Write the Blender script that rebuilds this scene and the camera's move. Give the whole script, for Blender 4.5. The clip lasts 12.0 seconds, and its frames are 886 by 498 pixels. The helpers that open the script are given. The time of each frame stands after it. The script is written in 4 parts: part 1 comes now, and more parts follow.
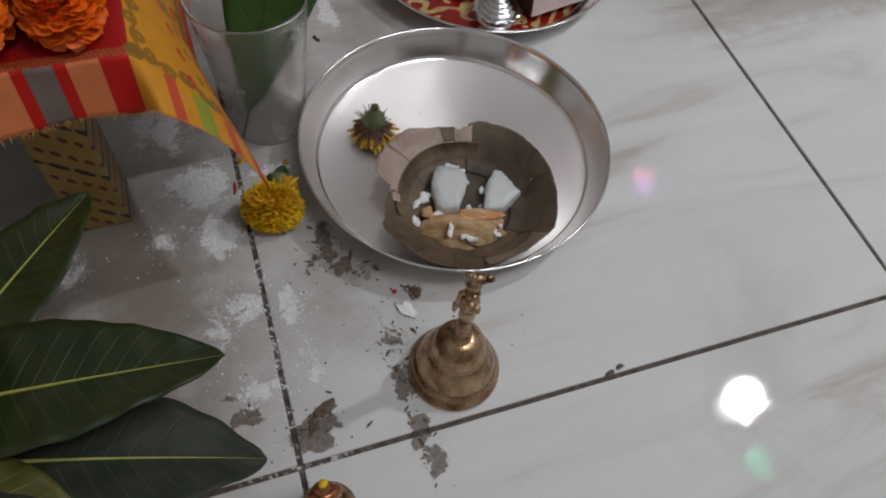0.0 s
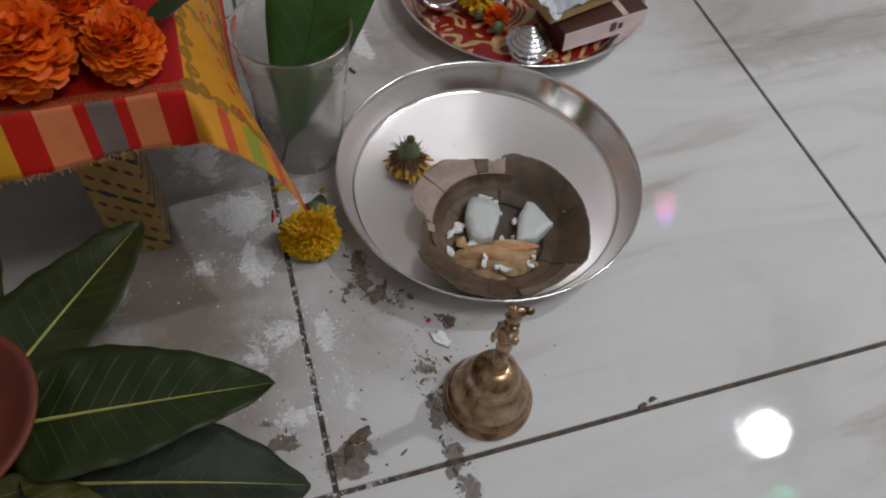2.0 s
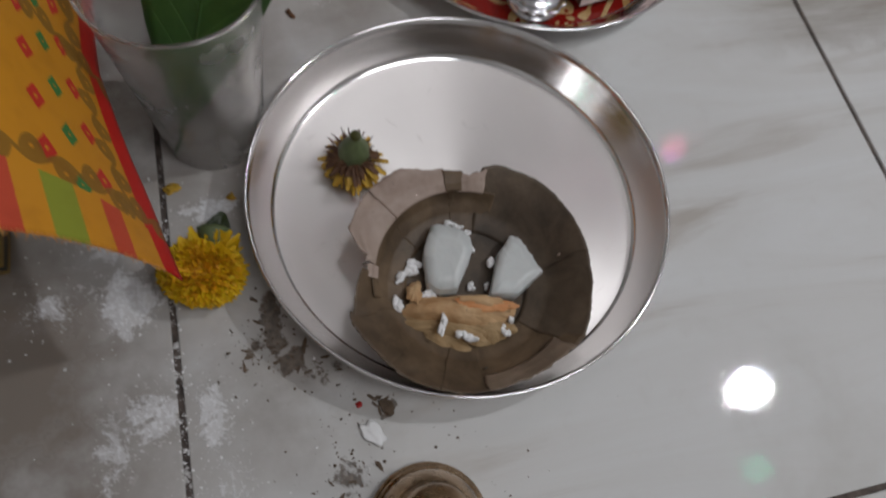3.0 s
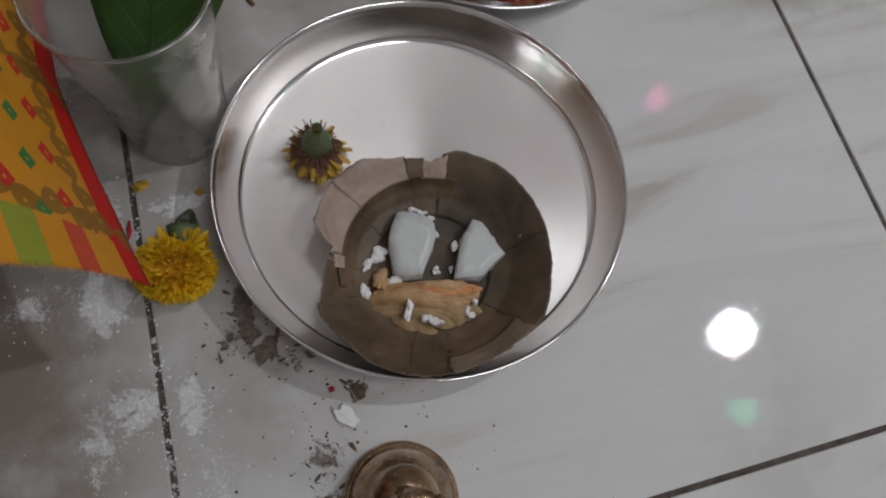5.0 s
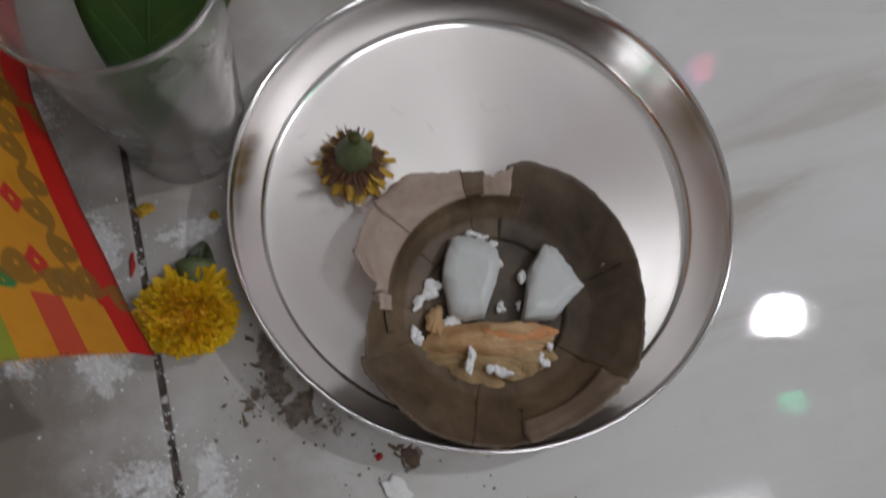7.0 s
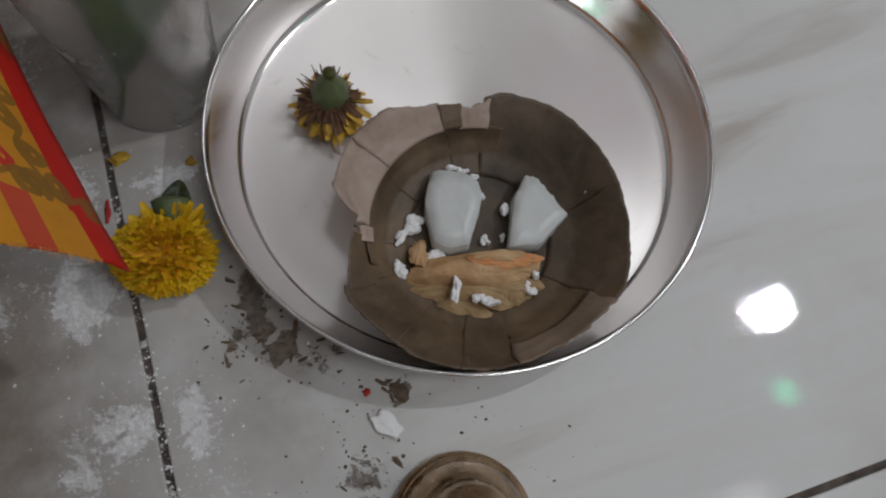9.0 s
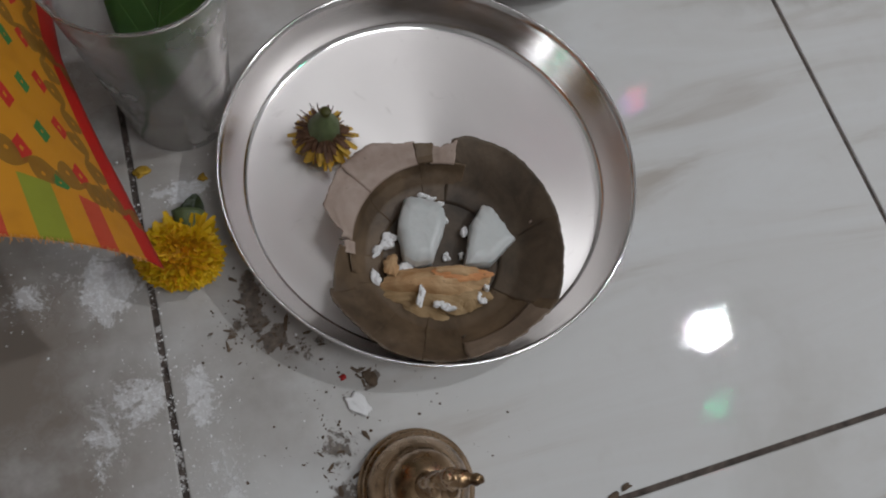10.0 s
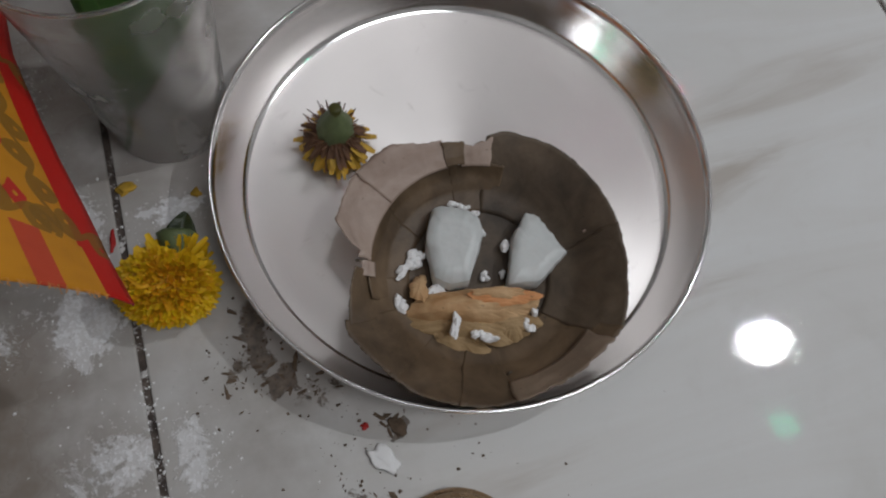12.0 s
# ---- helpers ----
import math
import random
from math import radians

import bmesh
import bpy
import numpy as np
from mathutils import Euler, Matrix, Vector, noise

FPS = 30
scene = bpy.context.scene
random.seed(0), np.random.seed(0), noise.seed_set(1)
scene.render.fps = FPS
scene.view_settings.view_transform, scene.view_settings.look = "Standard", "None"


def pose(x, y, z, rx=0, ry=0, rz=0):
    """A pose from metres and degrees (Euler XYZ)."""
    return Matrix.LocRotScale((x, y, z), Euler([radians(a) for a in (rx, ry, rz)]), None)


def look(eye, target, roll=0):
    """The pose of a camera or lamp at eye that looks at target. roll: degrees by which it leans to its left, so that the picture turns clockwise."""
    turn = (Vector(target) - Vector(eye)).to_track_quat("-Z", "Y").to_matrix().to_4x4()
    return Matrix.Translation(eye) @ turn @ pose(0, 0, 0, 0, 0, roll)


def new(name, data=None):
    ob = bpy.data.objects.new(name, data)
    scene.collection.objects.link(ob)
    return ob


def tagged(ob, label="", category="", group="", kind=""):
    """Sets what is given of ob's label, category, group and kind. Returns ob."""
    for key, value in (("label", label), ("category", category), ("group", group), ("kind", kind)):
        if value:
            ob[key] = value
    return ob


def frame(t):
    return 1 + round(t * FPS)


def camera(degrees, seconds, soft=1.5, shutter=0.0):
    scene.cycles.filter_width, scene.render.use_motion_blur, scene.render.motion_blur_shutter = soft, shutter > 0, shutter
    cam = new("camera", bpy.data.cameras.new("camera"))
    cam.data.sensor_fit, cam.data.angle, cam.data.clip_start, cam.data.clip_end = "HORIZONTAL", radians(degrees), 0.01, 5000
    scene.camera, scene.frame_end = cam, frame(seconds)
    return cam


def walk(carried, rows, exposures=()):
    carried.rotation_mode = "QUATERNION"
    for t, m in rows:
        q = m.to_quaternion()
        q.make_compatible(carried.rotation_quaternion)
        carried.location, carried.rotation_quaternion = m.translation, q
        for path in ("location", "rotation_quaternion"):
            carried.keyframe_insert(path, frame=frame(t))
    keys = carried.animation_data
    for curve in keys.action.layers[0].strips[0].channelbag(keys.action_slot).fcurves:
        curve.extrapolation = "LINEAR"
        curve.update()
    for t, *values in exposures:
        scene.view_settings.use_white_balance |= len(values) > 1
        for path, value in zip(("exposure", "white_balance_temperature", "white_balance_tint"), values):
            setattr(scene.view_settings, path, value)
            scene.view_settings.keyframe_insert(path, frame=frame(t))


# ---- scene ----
cam = camera(63.94, 12.0, soft=2.0, shutter=0.35)
ROWS = [
    (0, 0.0135, -0.1212, 0.4368, 31.57, -4.66, -17.82),
    (0.5, 0.0053, -0.1177, 0.4398, 31.62, -4.74, -16.88),
    (1, -0.0049, -0.1136, 0.4397, 32.42, -3.05, -16.47),
    (1.5, -0.0023, -0.1148, 0.4389, 32.11, -3.31, -16.63),
    (2, -0.0010, -0.1176, 0.4441, 33.45, -4.16, -16.48),
    (2.5, 0.0388, -0.0328, 0.4421, 30.36, -7.62, -16.28),
    (2.7, 0.0545, 0.0132, 0.4174, 28.79, -8.17, -15.46),
    (3, 0.0682, 0.0280, 0.3680, 23.83, -6.93, -13.12),
    (3.5, 0.0761, 0.0698, 0.3431, 20.84, -8.15, -14.42),
    (3.7, 0.0823, 0.0903, 0.3341, 17.15, -6.50, -16.20),
    (5.3, 0.0871, 0.0336, 0.4109, 21.70, -6.38, -14.45),
    (5.5, 0.0816, 0.0337, 0.4205, 23.10, -9.61, -13.45),
    (6, 0.0857, 0.0796, 0.3336, 21.79, -5.96, -15.05),
    (6.5, 0.0944, 0.1224, 0.3583, 20.22, -3.02, -16.60),
    (7, 0.0865, 0.0934, 0.3309, 17.37, -4.62, -15.50),
    (7.2, 0.0895, 0.0821, 0.3167, 16.95, -3.72, -15.20),
    (8.8, 0.0764, 0.0548, 0.3186, 20.05, -3.45, -18.70),
    (9, 0.0785, 0.0532, 0.3133, 19.94, -4.78, -18.18),
    (9.5, 0.0754, 0.0452, 0.3292, 21.86, -5.99, -18.23),
    (10, 0.0630, 0.0364, 0.3784, 20.45, -8.69, -16.45),
    (10.5, 0.0670, 0.0432, 0.3582, 21.87, -5.87, -17.35),
    (11, 0.0709, 0.0780, 0.2818, 19.58, -6.65, -16.09),
    (11.5, 0.0742, 0.0770, 0.2847, 20.11, -5.81, -16.90),
    (12, 0.0782, 0.0584, 0.3192, 21.56, -5.34, -17.21),
]
walk(cam, [(t, pose(x, y, z, rx, ry, rz)) for t, x, y, z, rx, ry, rz in ROWS],
     exposures=((0.0, 0.36, 6500, 10), (2.2, 0.34, 6500, 10), (3.0, 0.16, 6500, 10), (6.0, 0.06, 6500, 10), (7.2, 0.10, 6500, 10), (9, 0.10, 6450, 8.5), (12, 0.15, 6450, 8.5)))

# ---- light ----
world = bpy.data.worlds.new("room_air")
scene.world = world
world.use_nodes = True
world.node_tree.nodes["Background"].inputs[0].default_value = (0.9, 0.95, 1.0, 1)
world.node_tree.nodes["Background"].inputs[1].default_value = 0.012

LAMP = Vector((1.02, 0.18, 1.16))
TUBE = Vector((0.9, -0.6, 2.4))
SQUARE = Vector((1.05, 1.35, 2.3))


def area_lamp(name, place, target, sx, sy, watts, colour):
    data = bpy.data.lights.new(name, "AREA")
    data.shape, data.size, data.size_y, data.energy, data.color = "RECTANGLE", sx, sy, watts, colour
    ob = new(name, data)
    ob.matrix_world = look(place, target)
    return tagged(ob, kind="structure")


BULB_WATTS, TUBE_WATTS, SQUARE_WATTS = 11.5, 13.0, 2.4
bulb_data = bpy.data.lights.new("bulb_light", "POINT")
bulb_data.energy, bulb_data.shadow_soft_size, bulb_data.color = BULB_WATTS, 0.022, (0.945, 0.955, 1.0)
bulb_light = tagged(new("bulb_light", bulb_data), kind="structure")
bulb_light.location = LAMP
area_lamp("tube_light_glow", TUBE, (TUBE.x, TUBE.y, 0), 1.1, 0.5, TUBE_WATTS, (0.945, 0.955, 1.0))
area_lamp("square_light_glow", SQUARE, (SQUARE.x, SQUARE.y, 0), 0.42, 0.26, SQUARE_WATTS, (0.945, 0.955, 1.0))


# ---- material kit ----
class Kit:
    """A node material being built."""

    def __init__(self, name, rough=0.5, metal=0.0, base=(0.5, 0.5, 0.5), **more):
        self.mat = bpy.data.materials.new(name)
        self.mat.use_nodes = True
        self.tree = self.mat.node_tree
        self.bsdf = self.tree.nodes["Principled BSDF"]
        self.put("Base Color", (*base, 1))
        self.put("Roughness", rough)
        self.put("Metallic", metal)
        for key, value in more.items():
            self.put(key.replace("_", " "), value)

    def put(self, socket, value):
        if isinstance(value, bpy.types.NodeSocket):
            self.tree.links.new(value, self.bsdf.inputs[socket])
        else:
            self.bsdf.inputs[socket].default_value = value

    def node(self, kind, sets=None, **ins):
        n = self.tree.nodes.new(kind)
        for key, value in (sets or {}).items():
            if key == "operation":
                n.operation = value
            elif key == "use_clamp":
                n.use_clamp = value
            elif key == "feature":
                n.feature = value
            elif key == "interpolation_type":
                n.interpolation_type = value
            elif key == "data_type":
                n.data_type = value
            elif key == "blend_type":
                n.blend_type = value
            elif key == "noise_dimensions":
                n.noise_dimensions = value
        for key, value in ins.items():
            sock = n.inputs[int(key[1:])] if key[0] == "i" and key[1:].isdigit() else n.inputs[key.replace("_", " ")]
            if isinstance(value, bpy.types.NodeSocket):
                self.tree.links.new(value, sock)
            else:
                sock.default_value = value
        return n

    def math(self, op, a, b=0.0, c=0.0, clamp=False):
        return self.node("ShaderNodeMath", {"operation": op, "use_clamp": clamp}, i0=a, i1=b, i2=c).outputs[0]

    def coords(self, which="Object"):
        return self.node("ShaderNodeTexCoord").outputs[which]

    def place(self):
        return self.node("ShaderNodeNewGeometry").outputs["Position"]

    def scaled(self, vec, sx, sy, sz, turn=0.0):
        return self.node("ShaderNodeMapping", None, Vector=vec, Scale=(sx, sy, sz), Rotation=(0, 0, turn)).outputs[0]

    def noise(self, vec, scale, detail=4.0, rough=0.55, distort=0.0):
        return self.node("ShaderNodeTexNoise", None, Vector=vec, Scale=scale, Detail=detail, Roughness=rough, Distortion=distort).outputs["Fac"]

    def cells(self, vec, scale, feature="F1"):
        return self.node("ShaderNodeTexVoronoi", {"feature": feature}, Vector=vec, Scale=scale).outputs["Distance"]

    def ramp(self, fac, *stops, mode="LINEAR"):
        n = self.node("ShaderNodeValToRGB", None, Fac=fac)
        n.color_ramp.interpolation = mode
        while len(n.color_ramp.elements) < len(stops):
            n.color_ramp.elements.new(0.5)
        for e, (at, colour) in zip(n.color_ramp.elements, stops):
            e.position, e.color = at, (*colour, 1)
        return n.outputs[0]

    def step(self, value, lo, hi):
        return self.node("ShaderNodeMapRange", {"interpolation_type": "SMOOTHSTEP"}, Value=value, From_Min=lo, From_Max=hi).outputs[0]

    def mix(self, fac, a, b, mode="MIX"):
        a, b = [(*v, 1) if isinstance(v, tuple) and len(v) == 3 else v for v in (a, b)]
        return self.node("ShaderNodeMix", {"data_type": "RGBA", "blend_type": mode}, i0=fac, i6=a, i7=b).outputs[2]

    def split(self, vec):
        n = self.node("ShaderNodeSeparateXYZ", None, Vector=vec)
        return n.outputs[0], n.outputs[1], n.outputs[2]

    def random(self):
        return self.node("ShaderNodeObjectInfo").outputs["Random"]

    def bump(self, height, strength=0.3, dist=0.001):
        self.put("Normal", self.node("ShaderNodeBump", None, Height=height, Strength=strength, Distance=dist).outputs[0])

    def bands(self, value, first, *cuts):
        """A colour that changes at each cut of a value: (at, colour), ..."""
        col = None
        for at, colour in cuts:
            s = self.math("GREATER_THAN", value, at)
            col = self.mix(s, first if col is None else col, colour)
        return col


def plain(name, base, rough=0.5, metal=0.0, vary=0.25, scale=120.0, bump=0.15, **more):
    """A plain surface with grain at two scales."""
    k = Kit(name, rough, metal, base, **more)
    p = k.coords()
    n = k.noise(p, scale, 6)
    big = k.noise(p, scale / 9, 3)
    f = k.math("ADD", k.math("MULTIPLY", n, 0.5), k.math("MULTIPLY", big, 0.5))
    lo, hi = tuple(c * (1 - vary) for c in base), tuple(min(1, c * (1 + vary)) for c in base)
    k.put("Base Color", k.ramp(f, (0.3, lo), (0.7, hi)))
    if bump:
        k.bump(n, bump, 0.0006)
    return k.mat


# ---- mesh kit ----
def finish(ob, bm, material, smooth=True):
    mesh = bpy.data.meshes.new(ob if isinstance(ob, str) else ob.name)
    bm.normal_update()
    bm.to_mesh(mesh)
    bm.free()
    for m in material if isinstance(material, (list, tuple)) else [material]:
        mesh.materials.append(m)
    if smooth:
        mesh.polygons.foreach_set("use_smooth", [True] * len(mesh.polygons))
    return mesh


def part(name, bm, material, parent=None, label="", smooth=True, m=None):
    ob = new(name, finish(name, bm, material, smooth))
    if parent is not None:
        ob.parent = parent
    if m is not None:
        ob.matrix_local = m
    if label:
        ob["label"] = label
    return ob


def thing(name, m, label, category, group="", kind=""):
    ob = new(name)
    ob.empty_display_size = 0.01
    ob.matrix_world = m if isinstance(m, Matrix) else Matrix.Translation(m)
    return tagged(ob, label, category, group, kind)


def lathe(profile, steps=64, wobble=None):
    """A turned shape from (radius, height) pairs."""
    bm = bmesh.new()
    rings = []
    for j, (r, z) in enumerate(profile):
        if r < 1e-6:
            rings.append([bm.verts.new((0, 0, z))])
            continue
        ring = []
        for i in range(steps):
            a = 2 * math.pi * i / steps
            k = wobble(a, j) if wobble else 1.0
            ring.append(bm.verts.new((r * k * math.cos(a), r * k * math.sin(a), z)))
        rings.append(ring)
    for a, b in zip(rings, rings[1:]):
        for i in range(steps):
            i2 = (i + 1) % steps
            if len(a) == 1 and len(b) == 1:
                break
            if len(a) == 1:
                bm.faces.new((a[0], b[i2], b[i]))
            elif len(b) == 1:
                bm.faces.new((a[i], a[i2], b[0]))
            else:
                bm.faces.new((a[i], a[i2], b[i2], b[i]))
    bmesh.ops.recalc_face_normals(bm, faces=bm.faces)
    return bm


def sheet(fn, nu, nv, thick=0.0, uv=None):
    """A sheet from fn(u, v) over the unit square, with its own thickness below."""
    bm = bmesh.new()
    grid = [[bm.verts.new(fn(i / nu, j / nv)) for j in range(nv + 1)] for i in range(nu + 1)]
    layer = bm.loops.layers.uv.new("UVMap") if uv else None
    for i in range(nu):
        for j in range(nv):
            f = bm.faces.new((grid[i][j], grid[i + 1][j], grid[i + 1][j + 1], grid[i][j + 1]))
            if uv:
                for lp, (a, b) in zip(f.loops, ((i, j), (i + 1, j), (i + 1, j + 1), (i, j + 1))):
                    lp[layer].uv = uv(a / nu, b / nv)
    if thick:
        bm.normal_update()
        bmesh.ops.solidify(bm, geom=bm.faces[:], thickness=thick)
    return bm


def box(sx, sy, sz, bevel=0.001, centre=(0, 0, 0), seg=2):
    bm = bmesh.new()
    bmesh.ops.create_cube(bm, size=1)
    bmesh.ops.scale(bm, vec=(sx, sy, sz), verts=bm.verts)
    if bevel:
        bmesh.ops.bevel(bm, geom=bm.edges[:], offset=bevel, segments=seg, profile=0.5, affect="EDGES")
    bmesh.ops.translate(bm, vec=centre, verts=bm.verts)
    return bm


def tube(points, radii, sides=8, closed=True):
    """A tapering tube along points."""
    bm = bmesh.new()
    pts = [Vector(p) for p in points]
    rings = []
    for i, p in enumerate(pts):
        d = (pts[min(i + 1, len(pts) - 1)] - pts[max(i - 1, 0)]).normalized()
        s = d.cross(Vector((0.3, 0.2, 1)) if abs(d.z) < 0.9 else Vector((1, 0.2, 0))).normalized()
        n = d.cross(s)
        r = radii[i] if isinstance(radii, (list, tuple)) else radii
        rings.append([bm.verts.new(p + r * (math.cos(2 * math.pi * k / sides) * s + math.sin(2 * math.pi * k / sides) * n)) for k in range(sides)])
    for a, b in zip(rings, rings[1:]):
        for k in range(sides):
            bm.faces.new((a[k], a[(k + 1) % sides], b[(k + 1) % sides], b[k]))
    bm.faces.new(rings[0][::-1])
    bm.faces.new(rings[-1])
    bmesh.ops.recalc_face_normals(bm, faces=bm.faces)
    return bm


def rock(size, seed, cuts=2, rough=0.25, squash=(1, 1, 1)):
    """A broken, lumpy chunk."""
    bm = bmesh.new()
    bmesh.ops.create_icosphere(bm, subdivisions=cuts, radius=size)
    for v in bm.verts:
        v.co *= 1 + rough * 2 * (noise.noise(v.co / size * 1.3 + Vector((seed * 7.1, seed * 3.3, 0))))
        v.co = Vector((v.co.x * squash[0], v.co.y * squash[1], v.co.z * squash[2]))
    return bm


def chunk(outline, height, lean=(0, 0), seed=0, grit=0.0004, top=0.88):
    """A broken block from an outline of corners, with a rough cut top."""
    bm = bmesh.new()
    n = len(outline)
    cx, cy = sum(p[0] for p in outline) / n, sum(p[1] for p in outline) / n
    fine = []
    for i in range(n):
        a, b = Vector(outline[i]), Vector(outline[(i + 1) % n])
        fine += [a.lerp(b, k / 5) for k in range(5)]
    rings = []
    for z, k in ((0, 0.97), (0.25, 1.0), (0.5, 1.0), (0.75, 0.98), (0.93, 0.95), (1.0, top), (1.0, top * 0.55), (1.0, top * 0.2)):
        ring = []
        for p in fine:
            x, y = cx + (p.x - cx) * k + lean[0] * z, cy + (p.y - cy) * k + lean[1] * z
            q = Vector((x, y, z * height))
            w = noise.noise(q * 420 + Vector((seed, 0, 0))) * grit + noise.noise(q * 150 + Vector((seed, 4, 0))) * grit * 1.5
            d = Vector((p.x - cx, p.y - cy, 0)).normalized()
            calm = 1.0 if k > 0.9 else 0.3
            ring.append(bm.verts.new(q + d * w * calm + Vector((0, 0, w * z * calm))))
        rings.append(ring)
    m = len(fine)
    for a, b in zip(rings, rings[1:]):
        for i in range(m):
            bm.faces.new((a[i], a[(i + 1) % m], b[(i + 1) % m], b[i]))
    bm.faces.new(rings[-1])
    bm.faces.new(rings[0][::-1])
    bmesh.ops.recalc_face_normals(bm, faces=bm.faces)
    return bm


# ---- materials ----
def steel_material(name, rough, tint=(0.86, 0.85, 0.84), ring=0.25, aniso=0.0, dirt=1.0):
    k = Kit(name, rough, 1.0, tint)
    if aniso:
        k.put("Anisotropic", aniso)
        k.put("Anisotropic Rotation", 0.25)
        t = k.tree.nodes.new("ShaderNodeTangent")
        t.direction_type, t.axis = "RADIAL", "Z"
        k.put("Tangent", t.outputs[0])
    p = k.coords()
    x, y, z = k.split(p)
    r = k.math("SQRT", k.math("ADD", k.math("MULTIPLY", x, x), k.math("MULTIPLY", y, y)))
    fine = k.node("ShaderNodeTexNoise", {"noise_dimensions": "1D"}, W=k.math("ADD", r, z), Scale=900.0, Detail=3.0).outputs["Fac"]
    wide = k.node("ShaderNodeTexNoise", {"noise_dimensions": "1D"}, W=k.math("ADD", r, z), Scale=160.0, Detail=2.0).outputs["Fac"]
    blot = k.noise(p, 35, 5)
    film = k.step(k.noise(p, 90, 5, 0.65), 0.55, 0.78)
    k.put("Base Color", k.mix(k.math("MULTIPLY", k.step(k.noise(p, 60, 6, 0.7, 0.6), 0.60, 0.74), 0.22 * dirt), k.ramp(k.noise(p, 14, 4), (0.3, tuple(c * 0.94 for c in tint)), (0.7, tint)), (0.42, 0.37, 0.33)))
    soil = k.math("ADD", k.math("MULTIPLY", k.math("SUBTRACT", blot, 0.45), 0.16 * dirt), k.math("MULTIPLY", film, 0.07 * dirt))
    streak = k.math("MULTIPLY", k.math("SUBTRACT", wide, 0.5), 0.05)
    k.put("Roughness", k.math("ADD", k.math("ADD", rough, streak), soil))
    k.bump(fine, ring, 0.00012)
    return k.mat


STEEL = steel_material("brushed_steel", 0.47, (0.95, 0.905, 0.88), aniso=0.78)
STEEL_WALL = steel_material("polished_steel", 0.14, (0.95, 0.935, 0.925), ring=0.12, aniso=0.5, dirt=0.3)
SILVER = plain("polished_silver_metal", (0.8, 0.8, 0.82), 0.16, 1.0, 0.08, 200, 0.05)


def brass_material():
    k = Kit("worn_brass", 0.3, 1.0)
    p = k.coords()
    k.put("Base Color", k.ramp(k.noise(p, 60, 6), (0.3, (0.09, 0.05, 0.028)), (0.42, (0.36, 0.235, 0.13)), (0.75, (0.64, 0.46, 0.31))))
    k.put("Roughness", k.ramp(k.noise(p, 150, 5), (0.3, (0.18,) * 3), (0.75, (0.42,) * 3)))
    k.bump(k.noise(p, 400, 4), 0.2, 0.0004)
    return k.mat


BRASS = brass_material()


